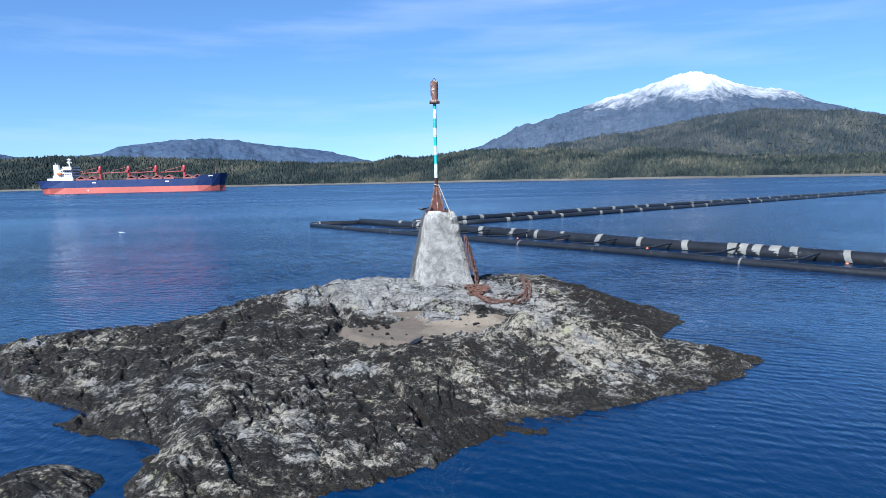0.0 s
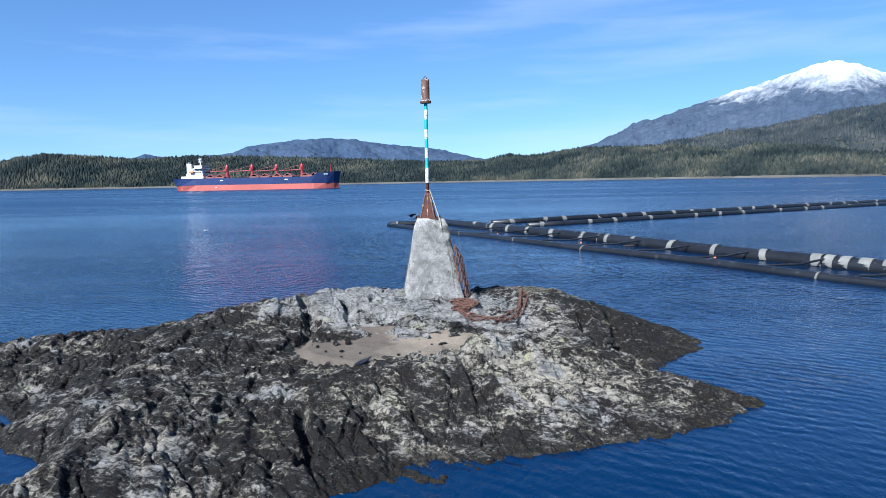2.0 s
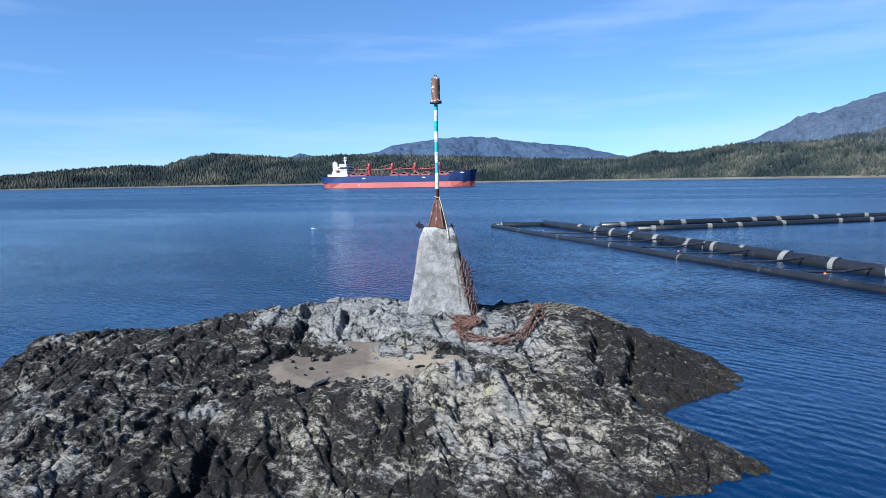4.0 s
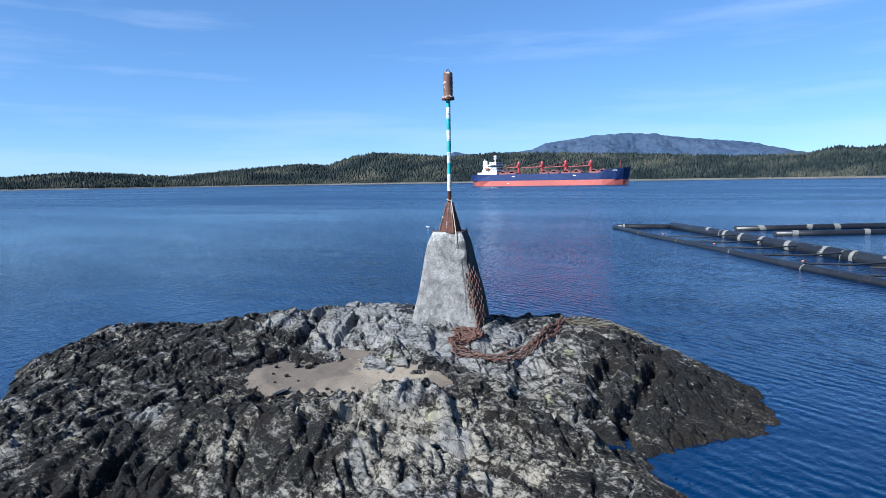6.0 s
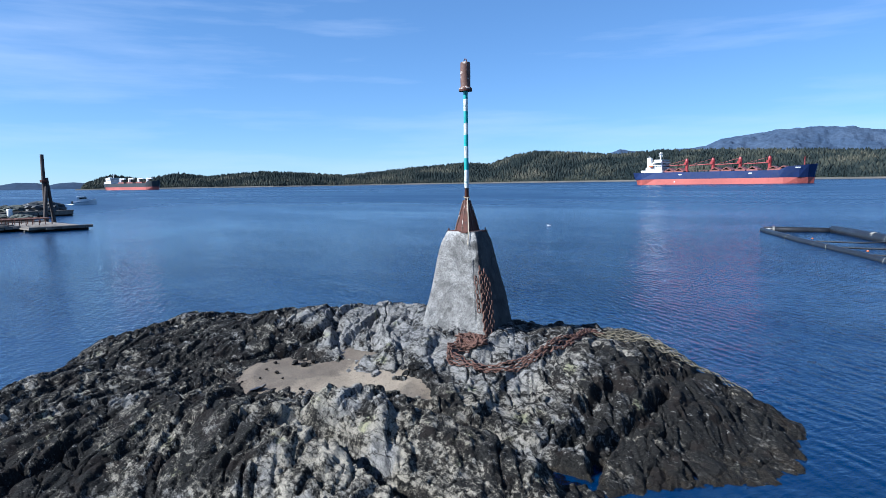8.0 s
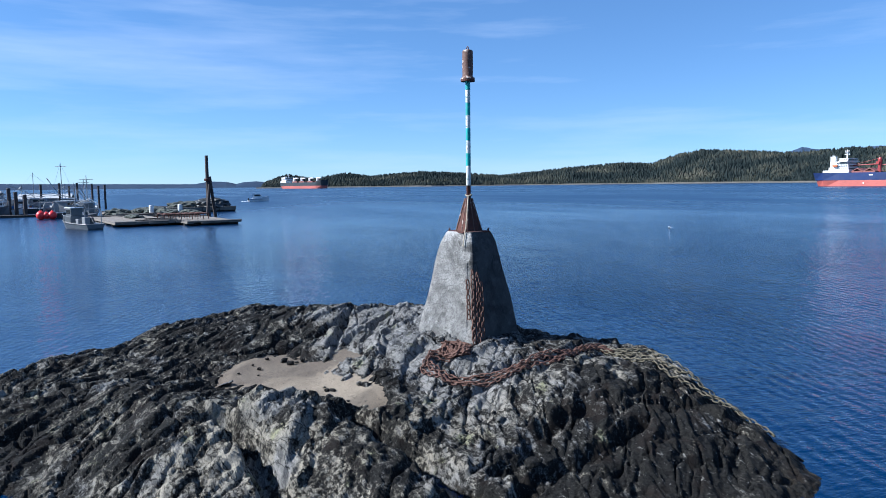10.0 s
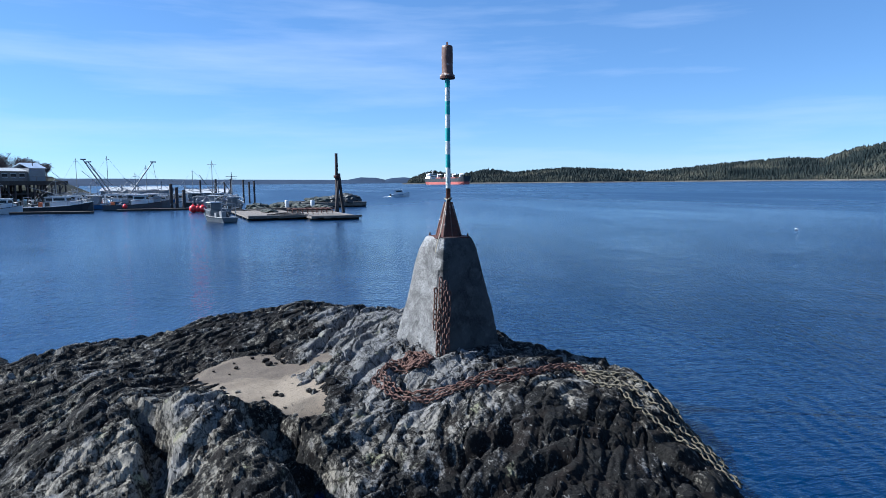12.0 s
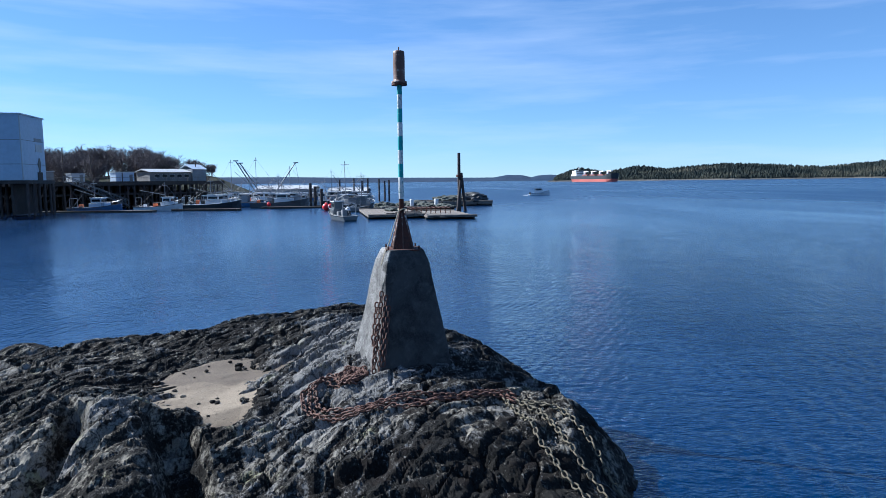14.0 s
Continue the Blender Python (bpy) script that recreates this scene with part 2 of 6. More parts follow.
def water_material():
    k = Nodes("sea water")
    v = k.coord((1, 1, 1), (0, 0, 0), True)
    vs = k.coord((1.0, 0.45, 1.0), (0, 0, 38), True)
    w0 = k.noise(vs, 0.22, 3, 0.55, 0.4)
    w1 = k.noise(vs, 0.9, 4, 0.6, 0.4)
    w2 = k.noise(k.coord((1.0, 0.5, 1.0), (0, 0, 28), True), 3.4, 3, 0.6, 0.6)
    w3 = k.noise(k.coord((1.0, 0.6, 1.0), (0, 0, 55), True), 9.0, 3, 0.6, 0.4)

    def train(turn, scale, bend):
        """Short wind ripples in long, bent crests."""
        wv = k.n.new("ShaderNodeTexWave")
        wv.wave_profile = "SIN"
        for s, q in (("Scale", scale), ("Distortion", bend), ("Detail", 2.0), ("Detail Scale", 0.9), ("Detail Roughness", 0.6)):
            wv.inputs[s].default_value = q
        k.link(k.coord((1, 1, 1), (0, 0, turn), True), wv.inputs["Vector"])
        return wv.outputs["Fac"]

    gate = k.ramp(k.noise(v, 0.35, 3, 0.5), (0.35, 0.25), (0.65, 1.0))
    rip = k.math("MULTIPLY", k.math("ADD", k.math("MULTIPLY", train(118, 0.80, 5.0), 0.022), k.math("MULTIPLY", train(98, 0.52, 6.0), 0.020)), gate)
    # gusts roughen it in patches, long calm streaks lie between
    gust = k.ramp(k.noise(k.coord((0.5, 1.0, 1.0), (0, 0, 20), True), 0.10, 4, 0.6, 0.5), (0.36, 0.70), (0.64, 1.25))
    calm = k.ramp(k.noise(k.coord((0.25, 1.0, 1.0), (0, 0, 12), True), 0.02, 5, 0.6, 0.5), (0.40, 0.55), (0.58, 1.0))
    h = k.math("ADD", k.math("ADD", k.math("MULTIPLY", w0, 0.09), k.math("MULTIPLY", w1, 0.075)), k.math("ADD", k.math("MULTIPLY", w2, 0.066), k.math("ADD", k.math("MULTIPLY", w3, 0.027), rip)))
    h = k.math("MULTIPLY", k.math("MULTIPLY", h, calm), gust)
    # open water away from the islet is ruffled finely all over
    sep = k.n.new("ShaderNodeSeparateXYZ")
    k.link(v, sep.inputs[0])
    dy = k.math("SUBTRACT", sep.outputs["Y"], 20.0)
    far = k.math("SQRT", k.math("ADD", k.math("MULTIPLY", sep.outputs["X"], sep.outputs["X"]), k.math("MULTIPLY", dy, dy)), 0)
    # the wind reaches the water north-west of the islet, the harbour and the booms lie in its lee
    ox, oy = k.math("MULTIPLY", k.math("ADD", sep.outputs["X"], 22.0), 1 / 55), k.math("MULTIPLY", k.math("SUBTRACT", sep.outputs["Y"], 66.0), 1 / 60)
    windy = k.ramp(k.math("ADD", k.math("MULTIPLY", ox, ox), k.math("MULTIPLY", oy, oy)), (0.1, 1.45), (1.0, 0.48))
    h = k.math("MULTIPLY", h, windy)
    ruffle = k.ramp(k.math("MULTIPLY", far, 0.002), (0.03, 0.05), (0.12, 0.18), (0.4, 0.33))
    k.base((0.0001, 0.0135, 0.052))
    k.rough(k.math("MULTIPLY", ruffle, k.math("ADD", k.math("MULTIPLY", calm, 0.5), 0.5)))
    k.b.inputs["IOR"].default_value = 1.48
    k.b.inputs["Specular Tint"].default_value = (0.45, 0.85, 1.0, 1)
    k.bump(h, 1.0, 1.0)
    tr = k.n.new("ShaderNodeBsdfTransparent")
    tr.inputs["Color"].default_value = (0.55, 0.75, 0.9, 1)
    ms = k.n.new("ShaderNodeMixShader")
    ms.inputs[0].default_value = 0.06
    k.link(k.b.outputs[0], ms.inputs[1])
    k.link(tr.outputs[0], ms.inputs[2])
    k.link(ms.outputs[0], k.n["Material Output"].inputs["Surface"])
    return k.mat


def concrete_material():
    k = Nodes("weathered concrete")
    v = k.coord()
    a, m, f = k.noise(v, 1.3, 7, 0.65, 0.5), k.noise(v, 5, 8, 0.7, 0.3), k.noise(v, 26, 7, 0.8)
    # base far darker than bare concrete: shade of the unlit sides painted in
    c = k.mix(k.ramp(a, (0.38, 0.0), (0.60, 1.0)), (0.030, 0.030, 0.031), (0.075, 0.074, 0.072))
    c = k.mix(k.ramp(m, (0.50, 0.0), (0.68, 0.7)), c, (0.125, 0.122, 0.115))
    # old whitewash left on the face towards the sand and round the top; it also paints the sunlit sides lighter
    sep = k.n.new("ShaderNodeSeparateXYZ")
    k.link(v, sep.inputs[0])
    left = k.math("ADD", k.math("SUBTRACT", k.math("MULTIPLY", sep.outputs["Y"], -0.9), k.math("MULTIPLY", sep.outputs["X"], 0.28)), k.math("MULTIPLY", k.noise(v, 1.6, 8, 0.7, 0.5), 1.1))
    lit_wash = k.mix(k.ramp(k.noise(v, 3.2, 9, 0.72, 0.3), (0.40, 0.0), (0.60, 1.0)), (0.40, 0.388, 0.36), (0.19, 0.183, 0.17))
    c = k.mix(k.ramp(left, (0.66, 0.0), (0.80, 0.95)), c, lit_wash)
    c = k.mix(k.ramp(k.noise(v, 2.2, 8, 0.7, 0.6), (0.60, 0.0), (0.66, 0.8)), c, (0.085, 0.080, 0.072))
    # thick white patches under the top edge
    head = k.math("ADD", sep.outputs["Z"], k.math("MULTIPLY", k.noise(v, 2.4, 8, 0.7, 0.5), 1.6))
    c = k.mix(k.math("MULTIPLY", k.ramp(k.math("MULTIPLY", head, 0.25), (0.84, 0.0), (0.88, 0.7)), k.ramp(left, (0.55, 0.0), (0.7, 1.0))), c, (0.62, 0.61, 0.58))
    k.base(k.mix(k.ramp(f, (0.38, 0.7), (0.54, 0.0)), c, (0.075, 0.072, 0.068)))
    k.rough(0.95)
    k.b.inputs["Specular IOR Level"].default_value = 0.2
    k.bump(k.math("ADD", f, k.math("MULTIPLY", m, 1.5)), 0.8, 0.04)
    k.b.inputs["Diffuse Roughness"].default_value = 0.6
    return k.mat


def forest_material(name, dark, light, scale):
    k = Nodes(name)
    v = k.coord((1, 1, 1), (0, 0, 0), True)
    c = k.mix(k.ramp(k.noise(v, scale, 6, 0.7), (0.35, 0.0), (0.65, 1.0)), dark, light)
    c = k.mix(k.ramp(k.noise(v, scale * 9, 5, 0.75), (0.4, 0.45), (0.62, 0.0)), c, tuple(x * 0.45 for x in dark))
    k.base(c)
    k.rough(1.0)
    k.b.inputs["Specular IOR Level"].default_value = 0.1
    return k


def island_material(name, stops):
    """One colour for each tree of the wood."""
    k = Nodes(name)
    g = k.n.new("ShaderNodeNewGeometry")
    v = k.coord((1, 1, 1), (0, 0, 0), True)
    big = k.noise(v, 0.010, 6, 0.65)
    f = k.math("ADD", k.math("MULTIPLY", g.outputs["Random Per Island"], 0.30), k.math("MULTIPLY", k.ramp(big, (0.38, 0.0), (0.62, 1.0)), 0.62))
    k.base(k.ramp(f, *stops))
    k.rough(1.0)
    k.b.inputs["Specular IOR Level"].default_value = 0.1
    return k.mat


def mountain_material():
    # slope colours carry a painted blue-grey distance haze
    k = forest_material("hazed mountain slope", (0.046, 0.068, 0.108), (0.076, 0.098, 0.138), 0.004)
    c = k.b.inputs["Base Color"].links[0].from_socket
    v = k.coord((1, 1, 1), (0, 0, 0), True)
    sep = k.n.new("ShaderNodeSeparateXYZ")
    k.link(v, sep.inputs[0])
    n = k.math("ADD", k.math("MULTIPLY", k.noise(v, 0.0035, 8, 0.65, 0.4), 330), k.math("MULTIPLY", k.noise(v, 0.025, 8, 0.8), 230))
    lev = k.math("MULTIPLY", k.math("ADD", sep.outputs["Z"], n), 0.001)
    snow = k.ramp(lev, (0.68, 0.0), (0.77, 0.42), (0.90, 1.0))
    k.base(k.mix(snow, c, (0.72, 0.74, 0.77)))
    return k.mat


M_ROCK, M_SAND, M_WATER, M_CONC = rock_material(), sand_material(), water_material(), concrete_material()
M_RUST = worn("rusted steel", (0.095, 0.030, 0.018), 0.85, 0.5, 9, 0.1, 0.5, (0.035, 0.017, 0.013), 0.55)
M_CAN = worn("rusty painted canister", (0.13, 0.065, 0.046), 0.75, 0.5, 6, 0.1, 0.4, (0.55, 0.50, 0.44), 0.60)
M_TEAL = worn("teal band paint", (0.03, 0.33, 0.31), 0.55, 0.3, 14, 0, 0.3, (0.45, 0.47, 0.44), 0.66)
M_WHITE = worn("white band paint", (0.66, 0.66, 0.62), 0.55, 0.15, 14, 0, 0.3, (0.10, 0.20, 0.19), 0.57)
M_CHAIN = worn("rusted chain iron", (0.125, 0.058, 0.038), 0.85, 0.6, 12, 0.0, 0.5, (0.085, 0.045, 0.033), 0.55)
M_SHELL = worn("barnacled chain iron", (0.105, 0.092, 0.062), 0.9, 0.45, 14, 0, 0.6, (0.13, 0.11, 0.07), 0.56)
M_ROPE = worn("old rope", (0.42, 0.36, 0.26), 0.95, 0.3, 20, 0, 0.3)
M_PIPE = worn("black plastic pipe", (0.012, 0.013, 0.016), 0.45, 0.4, 2.0, 0, 0.1, (0.07, 0.07, 0.07), 0.66)
M_STRAP = worn("grey strap", (0.19, 0.187, 0.17), 0.7, 0.3, 5, 0, 0.2)
# darker stops lean blue: a little distance haze put into the colour
M_FOREST = island_material("conifer wood", ((0.12, (0.010, 0.016, 0.017)), (0.40, (0.022, 0.029, 0.028)), (0.68, (0.044, 0.048, 0.038)), (0.92, (0.085, 0.080, 0.062))))
# greyed blue with painted haze, so the ridge blends with the mountain
M_UPWOOD = island_material("hazed upper wood", ((0.12, (0.020, 0.028, 0.034)), (0.40, (0.030, 0.038, 0.043)), (0.68, (0.045, 0.051, 0.053)), (0.92, (0.070, 0.072, 0.068))))
# blue of the distance haze is mixed into this hill's colours
M_HILL = forest_material("hazed wooded hill", (0.042, 0.068, 0.118), (0.066, 0.094, 0.146), 0.006).mat
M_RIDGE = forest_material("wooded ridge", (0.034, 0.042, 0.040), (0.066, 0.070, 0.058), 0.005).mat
# low far shore tinted strongly blue to paint the haze over it
M_FAR = forest_material("hazed wooded shore", (0.020, 0.038, 0.074), (0.036, 0.056, 0.096), 0.004).mat
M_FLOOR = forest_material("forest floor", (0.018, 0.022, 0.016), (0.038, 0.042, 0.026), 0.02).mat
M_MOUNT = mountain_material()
M_SHORE = worn("beach stone", (0.10, 0.092, 0.08), 0.9, 0.4, 0.05, 0, 0.2)
M_SEABED = worn("sea bed", (0.004, 0.016, 0.035), 0.9, 0.4, 0.3, 0, 0)
M_BLUE = worn("navy hull paint", (0.014, 0.028, 0.10), 0.45, 0.25, 0.15, 0, 0)
M_RED = worn("red bottom paint", (0.40, 0.100, 0.080), 0.6, 0.2, 0.12, 0, 0, (0.32, 0.085, 0.07), 0.6)
M_CRANE = worn("red crane paint", (0.28, 0.03, 0.03), 0.5, 0.25, 0.4, 0, 0)
M_HATCH = worn("hatch cover paint", (0.25, 0.085, 0.07), 0.6, 0.3, 0.3, 0, 0, (0.10, 0.04, 0.035), 0.6)
M_HOUSE = worn("white ship paint", (0.70, 0.70, 0.69), 0.5, 0.08, 0.3, 0, 0)
M_GLASS = worn("dark window glass", (0.02, 0.025, 0.03), 0.12, 0.2, 1, 0, 0)
M_BOATW = worn("white boat paint", (0.66, 0.67, 0.68), 0.45, 0.12, 2, 0, 0, (0.35, 0.33, 0.30), 0.7)
M_BOATB = worn("blue boat paint", (0.05, 0.13, 0.28), 0.5, 0.2, 2, 0, 0)
M_BOATK = worn("dark boat paint", (0.03, 0.035, 0.04), 0.5, 0.2, 2, 0, 0)
M_BOATG = worn("grey aluminium", (0.12, 0.13, 0.14), 0.45, 0.2, 2, 0.3, 0)
M_BUOY = worn("red buoy", (0.72, 0.03, 0.03), 0.4, 0.15, 3, 0, 0)
M_PLANK = worn("grey weathered planks", (0.18, 0.155, 0.13), 0.9, 0.4, 3, 0, 0.3, (0.06, 0.05, 0.042), 0.62)
M_LOG = worn("dark wet timber", (0.045, 0.036, 0.03), 0.85, 0.4, 3, 0, 0.3)
M_PILE = worn("tarred pile", (0.06, 0.045, 0.04), 0.85, 0.4, 3, 0, 0.3)
M_NET = worn("heaped netting", (0.055, 0.062, 0.052), 0.95, 0.6, 2.5, 0, 0.6, (0.22, 0.215, 0.19), 0.66)
M_TARP = worn("dark tarpaulin", (0.025, 0.028, 0.03), 0.6, 0.4, 2, 0, 0.3)
M_SHED = worn("blue-white cladding", (0.40, 0.48, 0.58), 0.55, 0.1, 0.4, 0, 0)
M_ROOF = worn("pale metal roof", (0.44, 0.45, 0.45), 0.5, 0.15, 0.6, 0, 0)
M_WALLG = worn("grey timber wall", (0.18, 0.172, 0.165), 0.8, 0.3, 1, 0, 0)
M_BARE = worn("bare branches", (0.125, 0.102, 0.100), 0.95, 0.4, 0.4, 0, 0)
M_CROW = worn("black feathers", (0.012, 0.012, 0.014), 0.5, 0.3, 20, 0, 0)
M_GULL = worn("white feathers", (0.80, 0.80, 0.78), 0.8, 0.08, 20, 0, 0)
M_BEAK = worn("dark horn", (0.03, 0.028, 0.025), 0.4, 0.3, 30, 0, 0)
M_FOAM = worn("white foam", (0.85, 0.88, 0.9), 0.8, 0.1, 3, 0, 0)
M_GREY = worn("mid grey paint", (0.22, 0.23, 0.24), 0.6, 0.2, 1, 0, 0)
M_ORANGE = worn("orange marker", (0.65, 0.16, 0.05), 0.6, 0.2, 8, 0, 0)


# ---------------------------------------------------------------- shapes
def part(name, bm, material, parent=None, label="", smooth=False):
    me = bpy.data.meshes.new(name)
    if smooth:
        for f in bm.faces:
            f.smooth = True
    bm.to_mesh(me)
    bm.free()
    me.materials.append(material)
    ob = new(name, me)
    if parent is not None:
        ob.parent = parent
    if label:
        ob["label"] = label
    return ob


def raw(name, verts, faces, material, parent=None, label="", smooth=False):
    me = bpy.data.meshes.new(name)
    me.from_pydata([tuple(v) for v in verts] if not isinstance(verts, np.ndarray) else verts.tolist(), [], faces.tolist() if isinstance(faces, np.ndarray) else faces)
    me.materials.append(material)
    if smooth:
        me.polygons.foreach_set("use_smooth", [True] * len(me.polygons))
    me.update()
    ob = new(name, me)
    if parent is not None:
        ob.parent = parent
    if label:
        ob["label"] = label
    return ob


def thing(name, m, label, category, group="", kind=""):
    ob = new(name)
    ob.matrix_basis = m
    ob.empty_display_size = 0.2
    return tagged(ob, label, category, group, kind)


def box(bm, x0, x1, y0, y1, z0, z1, bevel=0.0):
    v = [bm.verts.new((x, y, z)) for x in (x0, x1) for y in (y0, y1) for z in (z0, z1)]
    fs = [bm.faces.new([v[i] for i in q]) for q in ((0, 1, 3, 2), (4, 6, 7, 5), (0, 4, 5, 1), (2, 3, 7, 6), (0, 2, 6, 4), (1, 5, 7, 3))]
    if bevel:
        es = list({e for f in fs for e in f.edges})
        bmesh.ops.bevel(bm, geom=es, offset=bevel, segments=2, affect="EDGES", profile=0.6)
    return bm


def boxes(*rows, bevel=0.0):
    bm = bmesh.new()
    for r in rows:
        box(bm, *r, bevel=bevel)
    return bm


def rod(bm, a, b, r0, r1=None, seg=10, caps=True):
    """A round bar from a to b."""
    a, b = Vector(a), Vector(b)
    r1 = r0 if r1 is None else r1
    q = (b - a).to_track_quat("Z", "Y")
    rings = []
    for p, r in ((a, r0), (b, r1)):
        rings.append([bm.verts.new(p + q @ Vector((r * math.cos(t), r * math.sin(t), 0))) for t in (math.tau * i / seg for i in range(seg))])
    for i in range(seg):
        j = (i + 1) % seg
        bm.faces.new((rings[0][i], rings[0][j], rings[1][j], rings[1][i]))
    if caps:
        bm.faces.new(rings[0][::-1])
        bm.faces.new(rings[1])
    return bm


def rods(*rows, seg=8):
    bm = bmesh.new()
    for r in rows:
        rod(bm, *r, seg=seg)
    return bm


def tube(bm, pts, r, seg=8, closed=False):
    """A bent round bar through the points."""
    pts = [Vector(p) for p in pts]
    n, rings, q0 = len(pts), [], None
    for i, p in enumerate(pts):
        d = pts[(i + 1) % n] - pts[i - 1] if closed else pts[min(i + 1, n - 1)] - pts[max(i - 1, 0)]
        d.normalize()
        if q0 is None:
            q0 = d.to_track_quat("Z", "Y")
        else:
            q0 = (q0 @ Vector((0, 0, 1))).rotation_difference(d) @ q0
        rings.append([bm.verts.new(p + q0 @ Vector((r * math.cos(t), r * math.sin(t), 0))) for t in (math.tau * k / seg for k in range(seg))])
    for i in range(n if closed else n - 1):
        a, b = rings[i], rings[(i + 1) % n]
        for k in range(seg):
            j = (k + 1) % seg
            bm.faces.new((a[k], a[j], b[j], b[k]))
    if not closed:
        bm.faces.new(rings[0][::-1])
        bm.faces.new(rings[-1])
    return bm


def lathe(profile, seg=24):
    """A turned shape from (radius, height) pairs."""
    bm = bmesh.new()
    rings = [[bm.verts.new((r * math.cos(t), r * math.sin(t), z)) for t in (math.tau * i / seg for i in range(seg))] for r, z in profile]
    for a, b in zip(rings, rings[1:]):
        for i in range(seg):
            j = (i + 1) % seg
            bm.faces.new((a[i], a[j], b[j], b[i]))
    bm.faces.new(rings[0][::-1])
    bm.faces.new(rings[-1])
    return bm


def loft(sections):
    """A closed skin over sections of equal point counts."""
    bm = bmesh.new()
    rings = [[bm.verts.new(p) for p in s] for s in sections]
    n = len(rings[0])
    for a, b in zip(rings, rings[1:]):
        for i in range(n):
            j = (i + 1) % n
            bm.faces.new((a[i], a[j], b[j], b[i]))
    bm.faces.new(rings[0][::-1])
    bm.faces.new(rings[-1])
    bmesh.ops.recalc_face_normals(bm, faces=bm.faces)
    return bm


def hash2(ix, iy, seed):
    n = (ix.astype(np.int64) * 374761393 + iy.astype(np.int64) * 668265263 + seed * 1442695041) & 0x7FFFFFFF
    n = ((n ^ (n >> 13)) * 1274126177) & 0x7FFFFFFF
    return ((n ^ (n >> 16)) & 0xFFFF) / 65535.0


def vnoise(x, y, seed=0):
    """Smooth noise from 0 to 1 over arrays."""
    ix, iy = np.floor(x), np.floor(y)
    fx, fy = x - ix, y - iy
    fx, fy = fx * fx * fx * (fx * (6 * fx - 15) + 10), fy * fy * fy * (fy * (6 * fy - 15) + 10)
    a, b, c, d = (hash2(ix + i, iy + j, seed) for i, j in ((0, 0), (1, 0), (0, 1), (1, 1)))
    return (a * (1 - fx) + b * fx) * (1 - fy) + (c * (1 - fx) + d * fx) * fy


def fbm(x, y, seed=0, octaves=4, gain=0.5):
    s, amp, tot = 0, 1.0, 0
    for o in range(octaves):
        s = s + amp * (vnoise(x * 2 ** o, y * 2 ** o, seed + 17 * o) - 0.5)
        tot += amp
        amp *= gain
    return s / tot


def grid_faces(nu, nv, keep=None):
    i = np.arange(nu * nv).reshape(nv, nu)
    q = np.stack([i[:-1, :-1], i[:-1, 1:], i[1:, 1:], i[1:, :-1]], -1).reshape(-1, 4)
    return q if keep is None else q[keep[q].any(1)]


def compact(v, f):
    used = np.zeros(len(v), bool)
    used[f.ravel()] = True
    idx = np.cumsum(used) - 1
    return v[used], idx[f]


# ---------------------------------------------------------------- sea and islet
def water_sheet():
    # one sheet to the horizon, in rings that widen
    seg, radii = 96, [0.5, 6, 14, 30, 60, 120, 250, 500, 1000, 1900, 3200, 4950]
    v = [(0, 20, 0)] + [(r * math.cos(math.tau * i / seg), 20 + r * math.sin(math.tau * i / seg), 0) for r in radii for i in range(seg)]
    f = [(0, 1 + i, 1 + (i + 1) % seg) for i in range(seg)]
    for k in range(len(radii) - 1):
        a, b = 1 + k * seg, 1 + (k + 1) * seg
        f += [(a + i, b + i, b + (i + 1) % seg, a + (i + 1) % seg) for i in range(seg)]
    tagged(raw("water", v, f, M_WATER), "deep blue rippled sea water with calm streaks", "water", kind="structure")
    bed = [(x, y, -3.0) for x, y in ((-5000, -5000), (5000, -5000), (5000, 5000), (-5000, 5000))]
    tagged(raw("sea_bed", bed, [(0, 1, 2, 3)], M_SEABED), "dark sea bed under deep water", "sea bed", kind="structure")


OUTLINE = [(-3.5, 10.1), (-1.1, 11.3), (0.7, 13.3), (1.9, 13.6), (3.1, 14.5), (4.9, 15.6), (7.3, 16.9), (9.3, 18.9), (7.9, 20.0), (7.1, 20.8), (6.8, 21.6), (7.6, 22.8), (8.7, 24.4), (8.6, 26.0), (7.8, 27.7), (5.6, 28.7), (2.9, 29.5), (-0.7, 29.3), (-4.7, 28.3), (-9.3, 25.6), (-14.7, 23.1), (-16.3, 21.9), (-14.5, 20.0), (-12.3, 17.2), (-10.2, 16.0), (-8.9, 15.3), (-9.3, 14.6), (-8.0, 14.0), (-6.2, 13.3), (-5.8, 12.6), (-6.1, 11.5), (-5.6, 10.1)]
# swells of the rock on a coarse lattice, 2.8 m apart, from its south-west corner
SWELL_X, SWELL_Y = -14.5, 11.2
SWELLS = [
    (0, -0, 0.06, 0.38, -0.27, 0.13, -0.31, -0.04, 0.01), (0.02, -0.13, -0.37, 0.43, -0.11, 0.1, -0.76, 0.5, 0.24), (0.21, 0.19, -0.18, 0.13, -0.02, 0.24, 0.35, -0.23, -0.39),
    (-0.13, -0.2, 0.04, 0.22, 0.03, -0.24, 0.51, -0.06, 0.31), (-0.04, -0.02, 0.19, 0.64, 0.16, 0.54, -0.19, -0.14, -0.19), (0.04, 0.03, -0.62, 0.29, 0.74, 0.5, 0.47, 0.62, -0.32),
    (0, -0.01, -0.06, -0.01, -0.06, -0.01, 0.33, -0.3, -0.09), (0, -0, -0, -0, 0, 0.13, 0.81, 1.3, 0.45)]
